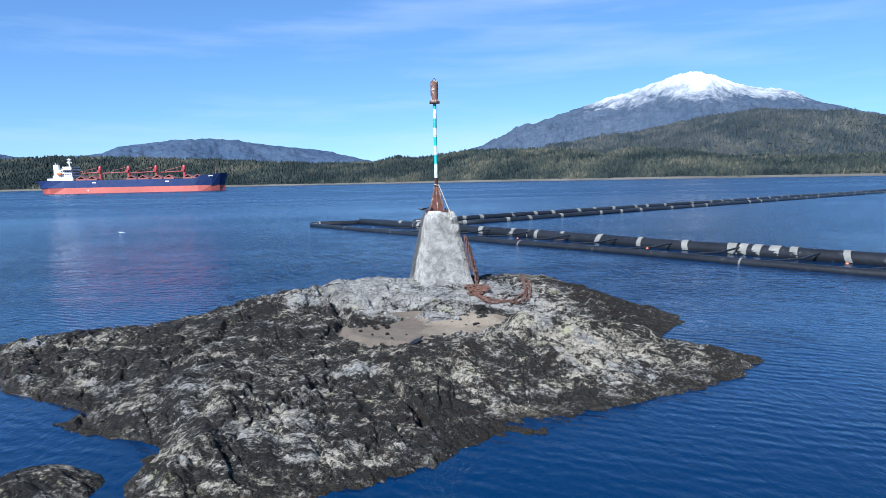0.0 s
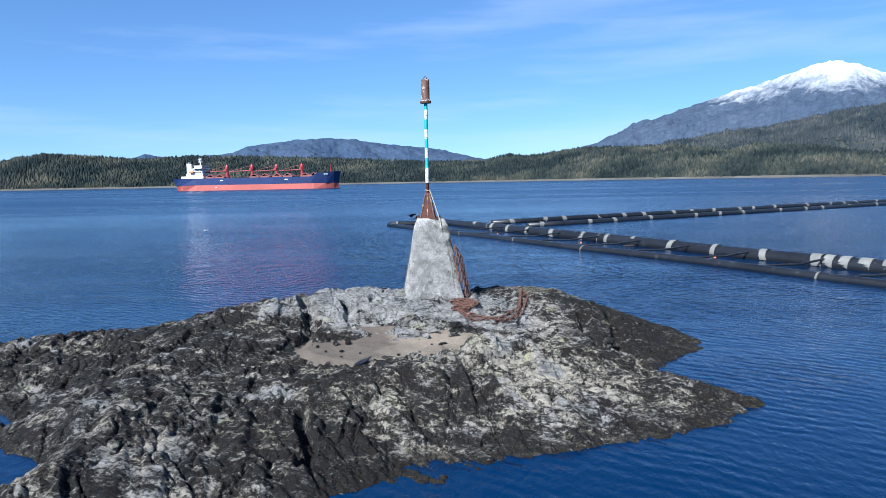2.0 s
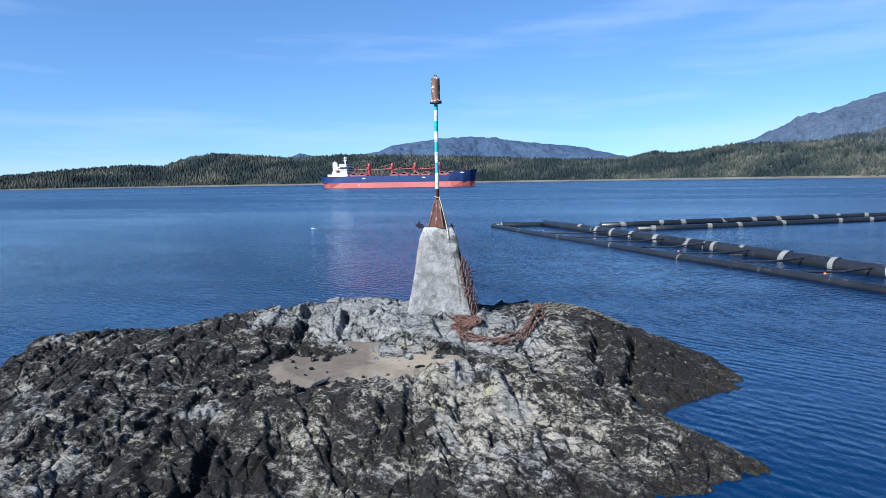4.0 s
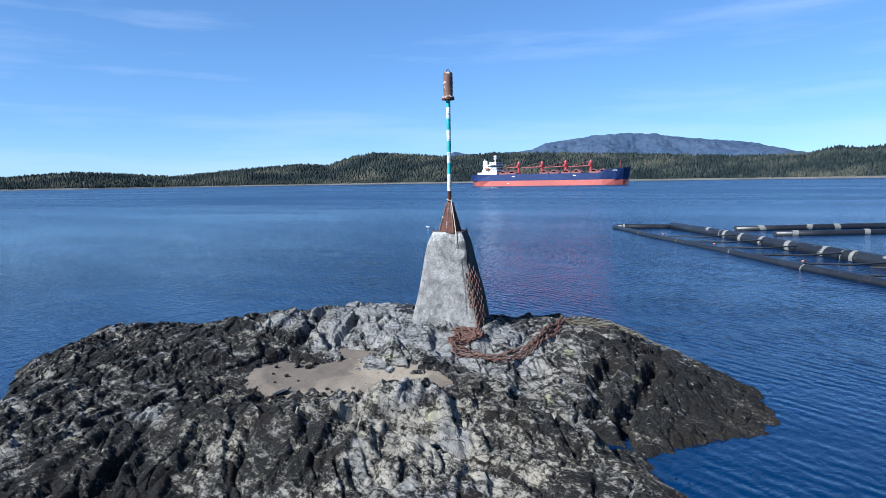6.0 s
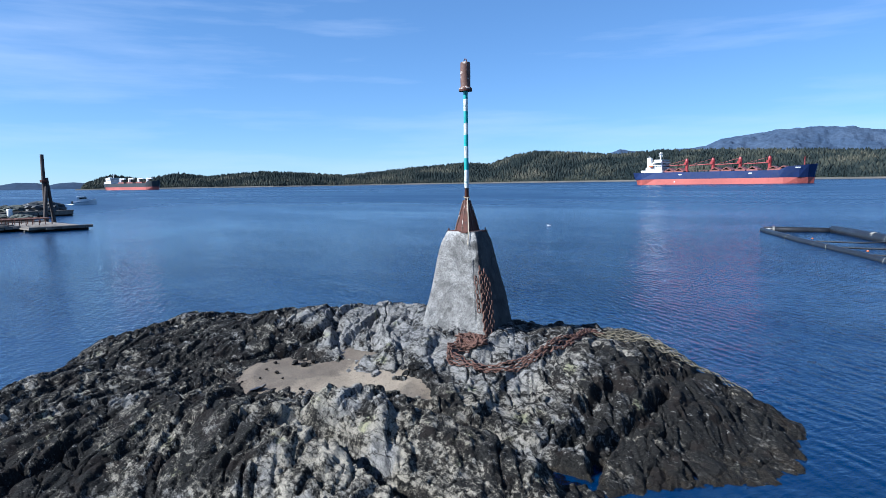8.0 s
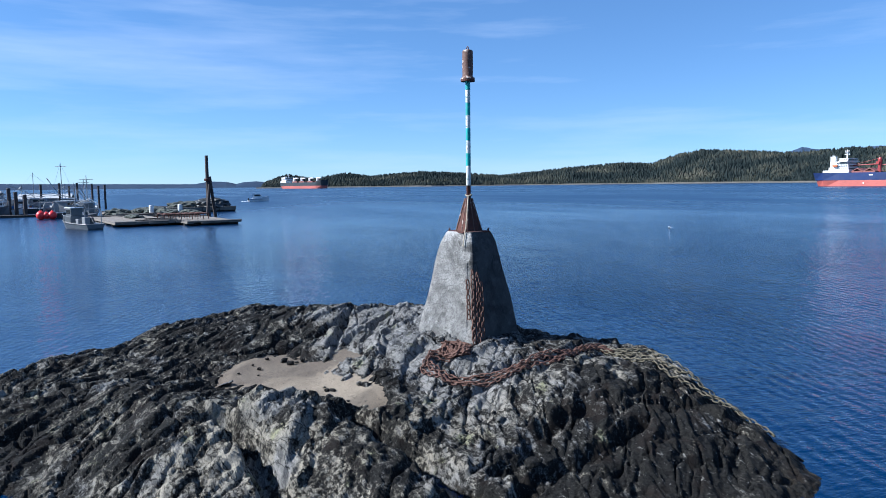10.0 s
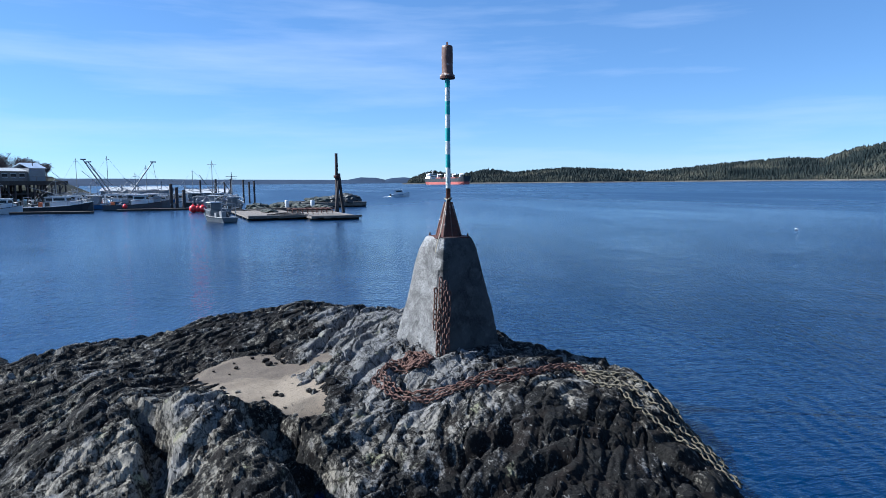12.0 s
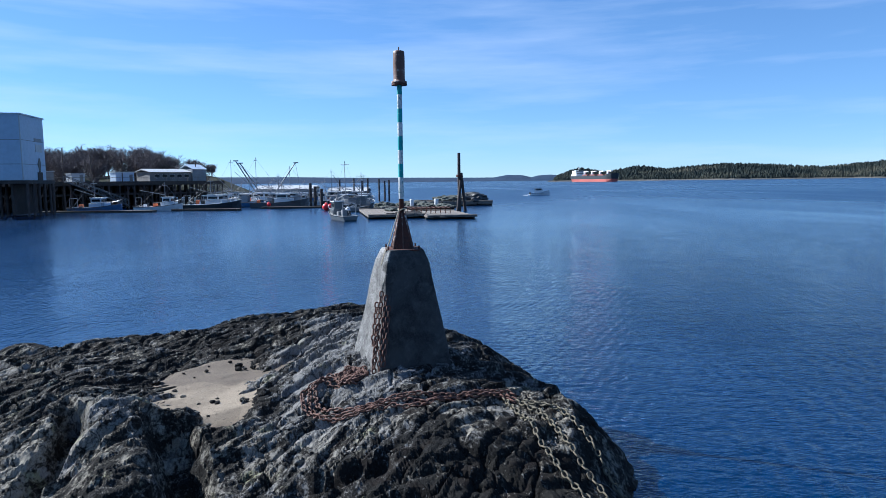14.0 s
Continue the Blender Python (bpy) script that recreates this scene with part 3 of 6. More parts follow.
# clefts: points along, half width, depth
CLEFTS = [
    (((5.9, 21.3), (5.2, 21.15), (4.3, 20.95), (3.5, 20.55), (2.7, 20.15)), 0.34, 0.72),
    (((1.9, 17.8), (2.8, 18.1), (3.7, 18.2), (4.6, 18.3), (5.5, 18.6)), 0.22, 0.55),
    (((-2.5, 21.6), (-3.4, 22.3), (-4.3, 22.6), (-5.4, 23.4)), 0.13, 0.25),
    (((-1.9, 22.5), (-2.8, 23.0), (-3.6, 23.9)), 0.10, 0.22),
    (((-3.3, 19.9), (-3.5, 21.2), (-4.1, 22.6), (-4.6, 23.6)), 0.16, 0.34),
    (((-4.2, 13.2), (-3.4, 14.4), (-2.9, 15.6)), 0.12, 0.25),
    (((-0.6, 13.3), (-0.9, 14.2), (-1.4, 15.2)), 0.10, 0.25),
    (((5.4, 22.2), (4.9, 23.4), (4.8, 24.5)), 0.18, 0.3),
    (((6.4, 21.4), (5.8, 22.6), (5.9, 23.8), (5.7, 25.0)), 0.14, 0.25),
    (((-2.2, 21.5), (-2.7, 22.6), (-3.3, 23.6)), 0.13, 0.25),
    (((1.2, 17.2), (2.2, 18.0), (3.0, 17.9)), 0.12, 0.2),
    (((-7.5, 17.5), (-6.8, 18.8), (-6.9, 20.3)), 0.12, 0.2),
    (((4.6, 26.0), (5.3, 26.9), (6.3, 27.3)), 0.16, 0.25)]
# backs: points along, half width, height
BACKS = [(((2.2, 18.9), (3.5, 19.45), (4.8, 19.95), (5.7, 20.3)), 0.55, 0.34), (((-2.2, 16.2), (-0.6, 16.6), (1.0, 17.2)), 0.6, 0.15)]
SAND_AT, SAND_R, SAND_Z = (-0.7, 20.1), (2.5, 1.6), 0.86


def sand_level(y):
    return SAND_Z + 0.17 * np.clip((y - 20.6) / 1.2, 0, 1)


def cells(x, y, seed):
    """Broken blocks: a step of its own for each cell, from -0.5 to 0.5, with a groove between cells."""
    x, y = x + 0.5 * fbm(x * 0.8, y * 0.8, seed + 1, 2), y + 0.5 * fbm(x * 0.8, y * 0.8, seed + 2, 2)
    ix, iy = np.floor(x), np.floor(y)
    best, second, val = np.full(x.shape, 9.0), np.full(x.shape, 9.0), np.zeros(x.shape)
    for i in (-1, 0, 1):
        for j in (-1, 0, 1):
            cx, cy = ix + i, iy + j
            d = np.hypot(cx + hash2(cx, cy, seed + 3) - x, cy + hash2(cx, cy, seed + 4) - y)
            near = d < best
            second = np.where(near, best, np.minimum(second, d))
            slope = (x - cx - 0.5) * (hash2(cx, cy, seed + 6) - 0.5) + (y - cy - 0.5) * (hash2(cx, cy, seed + 7) - 0.5)
            val = np.where(near, hash2(cx, cy, seed + 5) - 0.5 + 0.9 * slope, val)
            best = np.where(near, d, best)
    return val - 0.5 * np.clip(1 - (second - best) / 0.10, 0, 1)


def seg_dist(x, y, pts, closed=False):
    best = np.full(x.shape, 1e9)
    for a, b in zip(pts, pts[1:] + pts[:1] if closed else pts[1:]):
        ax, ay, bx, by = *a, *b
        t = np.clip(((x - ax) * (bx - ax) + (y - ay) * (by - ay)) / ((bx - ax) ** 2 + (by - ay) ** 2), 0, 1)
        best = np.minimum(best, np.hypot(x - ax - t * (bx - ax), y - ay - t * (by - ay)))
    return best


def inside(x, y, pts):
    r = np.zeros(x.shape, bool)
    for (ax, ay), (bx, by) in zip(pts, pts[1:] + pts[:1]):
        r ^= ((ay > y) != (by > y)) & (x < ax + (y - ay) / (by - ay + 1e-12) * (bx - ax))
    return r


def rock_height(x, y, fine=True):
    x, y = np.asarray(x, float), np.asarray(y, float)
    wx = x + 0.4 * fbm(x * 0.8, y * 0.8, 5, 3)
    wy = y + 0.4 * fbm(x * 0.8, y * 0.8, 9, 3)
    d = seg_dist(wx, wy, OUTLINE, True) * np.where(inside(wx, wy, OUTLINE), 1, -1)
    h = np.where(d > 0, 0.7 * (1 - np.exp(-np.maximum(d, 0) / 1.1)), 0.55 * d)
    w = np.clip(d / 1.3, 0.04, 1)
    for j, row in enumerate(SWELLS):
        for i, a in enumerate(row):
            if a:
                h = h + w * a * np.exp(-((x - SWELL_X - 2.8 * i) ** 2 + (y - SWELL_Y - 2.8 * j) ** 2) / 6.25)
    # layers of the rock run north-north-west; blocks are broken along them
    u, v = -0.45 * x + 0.89 * y, 0.89 * x + 0.45 * y
    lay = fbm(u * 0.45, v * 1.5, 21, 4, 0.55)
    blocky = np.abs(fbm(u * 0.55 + 3, v * 1.1, 31, 3))
    amp = np.clip(0.35 + d * 0.5, 0.25, 1)
    rough = 0.15 * lay * amp + 0.15 * (blocky - 0.12) * amp
    t = v * 1.25 + 1.6 * fbm(u * 0.5, v * 0.6, 41, 3)
    saw = t - np.floor(t)
    rough = rough + 0.11 * amp * np.where(saw < 0.85, saw / 0.85, (1 - saw) / 0.15) * np.clip(fbm(x * 0.4, y * 0.4, 51, 2) * 4 + 0.5, 0, 1)
    if fine:
        rough = rough + 0.07 * fbm(u * 1.6, v * 3.0, 61, 3, 0.5) + 0.025 * np.abs(fbm(x * 4, y * 4, 71, 3)) + 0.016 * fbm(x * 11, y * 11, 81, 2)
    rough = rough + 0.10 * amp * cells(u * 0.55, v * 1.25, 3) + 0.045 * cells(u * 1.5, v * 2.6, 11) - 0.06
    # thin slabs that dip to one side, their edges running north-west
    p, q = -0.85 * x + 0.53 * y, 0.53 * x + 0.85 * y
    for scale, bend, high, seed in ((1.0, 2.2, 0.13, 141), (2.4, 2.6, 0.060, 161), (5.5, 3.0, 0.022, 181)):
        t = q * scale + bend * fbm(p * 0.55, q * 0.75, seed, 4)
        saw = t - np.floor(t)
        rough = rough + high * (np.where(saw < 0.86, saw / 0.86, (1 - saw) / 0.14) - 0.5) * np.clip(fbm(p * 0.45, q * 0.6, seed + 7, 3) * 6 + 0.45, 0.05, 1)
    for f, w, deep, seed in ((0.55, 0.022, 0.13, 201), (1.0, 0.028, 0.07, 211)):
        line = np.abs(fbm(p * f * 0.8, q * f * 1.5, seed, 3))
        rough = rough - deep * amp * np.clip(1 - line / w, 0, 1)
    h = h + rough
    for pts, half, deep in CLEFTS:
        q = seg_dist(x + 0.25 * fbm(x * 1.5, y * 1.5, 91, 2), y + 0.25 * fbm(x * 1.5, y * 1.5, 95, 2), list(pts))
        h = h - deep * np.clip(1.6 - q / half, 0, 1) ** 1.0
    for pts, half, high in BACKS:
        h = h + high * np.clip(1.5 - seg_dist(x, y, list(pts)) / half, 0, 1)
    # sand hollow
    e = np.hypot((x - SAND_AT[0]) / SAND_R[0], (y - SAND_AT[1]) / SAND_R[1])
    e = np.minimum(e, np.hypot((x + 1.5) / 0.9, (y - 21.7) / 0.55) * 0.9 + 0.1)
    e = np.minimum(e, np.hypot((x - 1.25) / 1.5, (y - 20.85) / 0.85))
    e = e + 1.5 * fbm(x * 0.9, y * 0.9, 101, 5, 0.6)
    k = np.clip((1.12 - e) / 0.75, 0, 1)
    h = h * (1 - k) + k * np.minimum(h, sand_level(y) - 0.05 - 0.14 * (1 - np.clip(e, 0, 1)) + 0.8 * rough)
    # small skerry beside the near shore
    sk = np.hypot((x + 7.5 + 0.4 * fbm(x, y, 7, 3)) / 1.3, (y - 11.3) / 1.15)
    h = np.maximum(h, 0.42 - 0.55 * sk ** 2 + 0.6 * rough)
    sk2 = np.hypot((x + 5.9) / 0.55, (y - 12.6) / 0.35)
    h = np.maximum(h, 0.12 - 0.3 * sk2 ** 2 + 0.3 * rough)
    shelf = np.hypot((x + 7.2) / 2.0, (y - 12.9) / 1.3)
    h = np.maximum(h, -0.07 - 0.35 * shelf ** 2 + 0.5 * rough)
    return np.maximum(h, -2.9)


def ground(x, y):
    return float(rock_height(np.array([x]), np.array([y]))[0])


def islet():
    step = 0.040
    xs, ys = np.arange(-19, 11.2, step), np.arange(8.2, 32.5, step)
    X, Y = np.meshgrid(xs, ys)
    H = rock_height(X.ravel(), Y.ravel())
    v = np.stack([X.ravel(), Y.ravel(), H], -1)
    v, f = compact(v, grid_faces(len(xs), len(ys), H > -0.9))
    rock = raw("rock_islet", v, f, M_ROCK, smooth=False)
    tagged(rock, "low grey rock islet patched with black lichen and weed", "rock", kind="structure")
    # sand lying in the hollow
    n = 90
    sx, sy = np.meshgrid(np.linspace(-1.5, 1.5, n), np.linspace(-1.5, 1.5, n))
    px, py = SAND_AT[0] + sx * SAND_R[0], SAND_AT[1] + sy * SAND_R[1]
    z = sand_level(py) + 0.09 * fbm(px * 1.4, py * 1.4, 13, 4) + 0.03 * sx
    rim = np.clip((1.32 - np.hypot(sx, np.where(sy > 0, sy * 0.8, sy))) / 0.35, 0, 1)
    z = rim * z + (1 - rim) * (rock_height(px.ravel(), py.ravel()).reshape(px.shape) - 0.08)
    v = np.stack([px.ravel(), py.ravel(), z.ravel()], -1)
    f = grid_faces(n, n, (np.hypot(sx, sy) < 1.45).ravel())
    v, f = compact(v, f)
    tagged(raw("sand_patch", v, f, M_SAND, smooth=True), "pale shell sand lying in a hollow of the rock", "sand", kind="stuff")
    rng = random.Random(4)
    for i in range(46):
        a, q = rng.uniform(0, math.tau), rng.uniform(0.45, 1.3)
        x, y, s = SAND_AT[0] + math.cos(a) * q * SAND_R[0], SAND_AT[1] + math.sin(a) * q * SAND_R[1], rng.uniform(0.025, 0.10)
        stone((x, y, max(ground(x, y), SAND_Z if q < 1 else -9) + s * 0.3), s, i, "grey stone lying at the edge of the sand")
    for x, y, s in ((5.6, 22.6, 0.16), (4.0, 22.9, 0.13), (1.0, 21.6, 0.17), (-4.2, 12.9, 0.15), (5.9, 24.4, 0.12)):
        stone((x, y, ground(x, y) + s * 0.4), s, int(x * 7), "loose grey stone resting on the rock")


def stone(at, s, seed, label):
    bm = bmesh.new()
    bmesh.ops.create_icosphere(bm, subdivisions=2, radius=s)
    r = random.Random(seed)
    sx, sy, sz = r.uniform(0.8, 1.4), r.uniform(0.7, 1.1), r.uniform(0.5, 0.8)
    for p in bm.verts:
        p.co *= 1 + 0.45 * (noise.noise(p.co * (2.2 / s) + Vector((seed, 0, 0))))
        p.co = Vector((p.co.x * sx, p.co.y * sy, p.co.z * sz))
    ob = part("stone", bm, M_ROCK)
    ob.matrix_basis = pose(*at, 0, 0, r.uniform(0, 360))
    tagged(ob, label, "stone", "loose stones on the islet")


# ---------------------------------------------------------------- the beacon on its plinth
POLE = (-0.46, 24.78)


def beacon():
    t = thing("day_beacon", pose(POLE[0], POLE[1], 1.5), "weathered concrete plinth with a rusted, teal and white banded pole", "beacon")
    # plinth: tapering block, its foot sunk in the rock, edges worn
    lo = [(-0.59, -1.43), (1.50, -0.67), (0.79, 1.26), (-1.32, 0.97)]
    hi = [(-0.33, -0.64), (0.73, -0.33), (0.32, 0.60), (-0.55, 0.50)]
    bm = bmesh.new()
    n, m = 26, 34
    ring_pts = []
    for k in range(m + 1):
        z = k / m
        row = []
        for c in range(4):
            for i in range(n):
                s = i / n
                a = Vector(lo[c]).lerp(Vector(lo[(c + 1) % 4]), s)
                b = Vector(hi[c]).lerp(Vector(hi[(c + 1) % 4]), s)
                p = a.lerp(b, z ** 1.08) * (1 - 0.11 * max(0.0, (z - 0.91) / 0.09) ** 1.5)
                # rounded corners
                edge = min(s, 1 - s) * n
                q = p * (1 - 0.016 * max(0, 1.6 - edge))
                zz = -0.55 + 3.27 * z
                wob = noise.noise(Vector((p.x * 1.4, p.y * 1.4, zz * 1.1))) * 0.035 + noise.noise(Vector((p.x * 6, p.y * 6, zz * 6))) * 0.014
                chip = 0.0
                if c in (0, 1) and (c == 0 and s > 0.86 or c == 1 and s < 0.12) and z < 0.78:
                    chip = 0.05 * max(0.0, noise.noise(Vector((zz * 3.1, 1.7, 4))) + 0.45)
                q = q * (1 + wob - chip)
                row.append((q.x, q.y, zz))
        ring_pts.append(row)
    top = [(x * 0.93, y * 0.93, z + 0.05) for x, y, z in ring_pts[-1]]
    rings = [[bm.verts.new(p) for p in r] for r in ring_pts + [top]]
    for a, b in zip(rings, rings[1:]):
        for i in range(len(a)):
            j = (i + 1) % len(a)
            bm.faces.new((a[i], a[j], b[j], b[i]))
    bm.faces.new(rings[-1])
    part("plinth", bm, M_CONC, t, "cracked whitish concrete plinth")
    # steel foot: a plate, four plates that taper upward round the pole, edge flats
    z0 = 2.74
    part("base_plate", boxes((-0.42, 0.42, -0.42, 0.42, z0, z0 + 0.035), bevel=0.008), M_RUST, t, "rusted steel base plate")
    for k in range(4):
        q = Matrix.Rotation(math.tau * k / 4 + 0.12, 4, "Z")
        bm = bmesh.new()
        v = [q @ Vector(p) for p in ((-0.245, -0.245, z0 + 0.03), (0.245, -0.245, z0 + 0.03), (0.065, -0.065, z0 + 0.90), (-0.065, -0.065, z0 + 0.90))]
        w = [p * 0.955 + Vector((0, 0, p.z * 0.045)) for p in v]
        a, b = [bm.verts.new(p) for p in v], [bm.verts.new(p) for p in w]
        bm.faces.new(a), bm.faces.new(b[::-1])
        for i in range(4):
            j = (i + 1) % 4
            bm.faces.new((a[j], a[i], b[i], b[j]))
        part("foot_plate", bm, M_RUST, t)
        bm = bmesh.new()
        rod(bm, v[1], v[2], 0.024, seg=6)
        rod(bm, (v[0] + v[1]) / 2 - Vector((0, 0, 0)), (v[2] + v[3]) / 2, 0.017, seg=5)
        part("edge_bar", bm, M_CAN, t, "paler rusted edge bar")
        bm = bmesh.new()
        p = q @ Vector((0.37, 0.37, z0))
        rod(bm, p, p + Vector((0, 0, 0.11)), 0.022, seg=6)
        part("bolt", bm, M_RUST, t)
    part("pole", rods(((0, 0, z0), (0, 0, 6.78), 0.058), seg=16), M_RUST, t, "rusted steel pole", smooth=True)
    z = 3.98
    for k in range(9):
        h = 0.33 if k else 0.52
        part("band", lathe([(0.0615, z), (0.0625, z + 0.01), (0.0625, z + h - 0.01), (0.0615, z + h)], 18), M_TEAL if k % 2 else M_WHITE, t, "teal painted band" if k % 2 else "white painted band", smooth=True)
        z += h
        if z > 6.72:
            break
    can = part("canister", lathe([(0.18, 6.74), (0.185, 6.75), (0.185, 6.79), (0.155, 6.80), (0.138, 6.84), (0.142, 7.20), (0.138, 7.47), (0.125, 7.50), (0.05, 7.52)], 22), M_CAN, t, "rusty painted lantern canister", smooth=True)
    bm = bmesh.new()
    tube(bm, [(0.055 * math.cos(a), 0, 7.51 + 0.085 * math.sin(a)) for a in (math.pi * i / 8 for i in range(9))], 0.013, 6)
    part("lifting_eye", bm, M_RUST, can)
    part("flange", lathe([(0.10, 6.70), (0.19, 6.70), (0.19, 6.74), (0.10, 6.745)], 20), M_RUST, can)
    bm = bmesh.new()
    tube(bm, [(0.09, -0.06, 3.72), (0.24, -0.18, 3.35), (0.40, -0.31, 2.92), (0.50, -0.42, 2.70), (0.56, -0.50, 2.42)], 0.014, 6)
    tube(bm, [(0.085 * math.cos(a), 0.085 * math.sin(a), 3.72 + 0.02 * math.sin(2 * a)) for a in (math.tau * i / 12 for i in range(13))], 0.016, 6)
    part("rope", bm, M_ROPE, t, "frayed rope tied round the pole")


def link_mesh(material, length, wire):
    bm = bmesh.new()
    r, half = length * 0.24, length * 0.5 - wire
    s = half - r
    pts = [(s + r * math.cos(a), r * math.sin(a), 0) for a in (-math.pi / 2 + math.pi * i / 5 for i in range(6))]
    pts += [(-s + r * math.cos(a), r * math.sin(a), 0) for a in (math.pi / 2 + math.pi * i / 5 for i in range(6))]
    tube(bm, pts, wire, 5, True)
    for f in bm.faces:
        f.smooth = True
    me = bpy.data.meshes.new("link")
    bm.to_mesh(me)
    bm.free()
    me.materials.append(material)
    return me


def resample(pts, step):
    pts = [Vector(p) for p in pts]
    out, carry = [pts[0]], 0.0
    for a, b in zip(pts, pts[1:]):
        d = (b - a).length
        s = step - carry
        while s <= d:
            out.append(a.lerp(b, s / d))
            s += step
        carry = d - (s - step)
    return out


def chain(path, me, length, wire, parent, seed, on_rock=True, lift=0.0):
    rng = random.Random(seed)
    pts = resample(path, length - 2.6 * wire)
    if on_rock:
        xs = rock_height([p.x for p in pts], [p.y for p in pts])
        # taut over hollows: it rests on the highest points along it
        pad = np.pad(xs, 2, mode="edge")
        xs = np.max([pad[i:i + len(xs)] for i in range(5)], axis=0) * 0.45 + xs * 0.55
        pts = [Vector((p.x, p.y, float(h) + wire * 1.7 + lift)) for p, h in zip(pts, xs)]
    for i, (a, b) in enumerate(zip(pts, pts[1:])):
        ob = new("link", me)
        q = (b - a).to_track_quat("X", "Z").to_matrix().to_4x4()
        tilt = (40 if i % 2 else -45) + rng.uniform(-18, 18)
        ob.matrix_basis = Matrix.Translation((a + b) / 2) @ q @ pose(0, 0, 0, tilt, 0, rng.uniform(-7, 7))
        ob.parent = parent


def chains():
    L, W = 0.175, 0.019
    lnk = link_mesh(M_CHAIN, L, W)
    shell = link_mesh(M_SHELL, L, W)
    t = thing("anchor_chain", pose(0, 0, 0), "heavy rusted anchor chain hanging down the plinth", "chain", "chains on the islet")
    # strands down the corner of the plinth, from a staple
    for i, (dx, dy, top, foot) in enumerate(((0.0, 0.0, 3.36, 1.50), (0.05, 0.11, 3.28, 1.50), (0.09, 0.20, 3.05, 1.62), (-0.10, -0.09, 3.10, 2.10), (0.0, -0.02, 2.6, 1.55))):
        chain([(1.13 - 0.2477 * (z - 0.95) + dx, 24.04 + 0.11 * (z - 0.95) + dy, z) for z in (top, (top + foot) / 2, foot)], lnk, L, W, t, 3 + i, False)
    rng = random.Random(8)
    for j in range(3):
        heap = []
        for i in range(22):
            a, r = i * (1.1 + 0.2 * j) + j, 0.08 + 0.32 * rng.random()
            heap.append((0.92 + r * math.cos(a) * 1.3, 23.58 + r * math.sin(a) * 1.1, 1.5))
        chain(heap, lnk, L, W, t, 11 + j, lift=0.035 * j)
    run = thing("anchor_chain", pose(0, 0, 0), "rusted anchor chain lying in a loop over the rock", "chain", "chains on the islet")
    loop = [(0.95, 23.4, 0), (0.70, 23.0, 0), (1.15, 22.65, 0), (1.9, 22.8, 0), (2.5, 23.2, 0), (2.8, 23.8, 0), (2.75, 24.6, 0), (2.85, 25.3, 0), (2.5, 26.2, 0), (2.2, 26.9, 0), (2.5, 27.2, 0)]
    for j, (ox, oy) in enumerate(((0.0, 0.0), (0.13, -0.11), (-0.07, 0.10))):
        chain([(x + ox + 0.05 * math.sin(i * 2.1 + j), y + oy + 0.04 * math.sin(i * 1.3 + 2 * j), 0) for i, (x, y, _) in enumerate(loop)], lnk, L, W, run, 21 + j, lift=0.03 * (j == 2))
    wet = thing("anchor_chain", pose(0, 0, 0), "barnacled yellowish chain leading down into the sea", "chain", "chains on the islet")
    chain([(2.55, 27.15, 0), (3.1, 27.5, 0), (3.9, 27.75, 0), (4.6, 28.0, 0), (5.3, 28.4, 0), (6.0, 28.8, 0)], shell, L, W, wet, 31)
    chain([(2.40, 26.9, 0), (3.3, 27.15, 0), (4.2, 27.30, 0), (5.0, 27.6, 0), (5.6, 28.0, 0), (6.3, 28.3, 0)], shell, L, W, wet, 33)
    chain([(2.55, 27.3, 0), (3.0, 27.95, 0), (3.7, 28.3, 0), (4.4, 28.6, 0), (5.1, 28.9, 0), (5.6, 29.2, 0)], shell, L, W, wet, 32)


# ---------------------------------------------------------------- floating pipe booms
def boom(a, b, r, z, straps, label, tie=None):
    """A floating plastic pipe from a to b with light straps round it."""
    a, b = Vector((*a, 0)), Vector((*b, 0))
    L = (b - a).length
    m = Matrix.Translation(a) @ (b - a).to_track_quat("X", "Z").to_matrix().to_4x4()
    t = thing("floating_pipe", m, label, "pipe", "floating pipe booms")
    bm = bmesh.new()
    n = max(6, int(L / 6))
    tube(bm, [(L * i / n, 0.16 * math.sin(i * 1.7 + L), z + 0.03 * math.sin(i * 0.9 + L)) for i in range(n + 1)], r, 18)
    part("pipe", bm, M_PIPE, t, smooth=True)
    rng = random.Random(int(L * 10))
    for s, w in straps:
        k = min(n, max(0, s / L * n))
        yy = 0.16 * math.sin(k * 1.7 + L) * 0.9
        bm = bmesh.new()
        tilt = rng.uniform(-0.2, 0.2)
        rings = []
        for e in (0, w):
            rings.append([bm.verts.new((s + e + tilt * math.sin(q), yy + (r + 0.02) * math.cos(q), z + (r + 0.03) * math.sin(q))) for q in (math.pi * (-0.12 + 1.24 * i / 14) for i in range(15))])
        for i in range(14):
            bm.faces.new((rings[0][i], rings[1][i], rings[1][i + 1], rings[0][i + 1]))
        part("strap", bm, M_STRAP, t, "pale grey strap" if w > 0.4 else "thin pale strap")
    for e in (0.0, L):
        bm = bmesh.new()
        rod(bm, (e - 0.04, 0.16 * math.sin((0 if e == 0 else n) * 1.7 + L), z), (e + 0.04, 0.16 * math.sin((0 if e == 0 else n) * 1.7 + L), z), r * 0.86, seg=14)
        part("end_cap", bm, M_TARP, t)
    return t


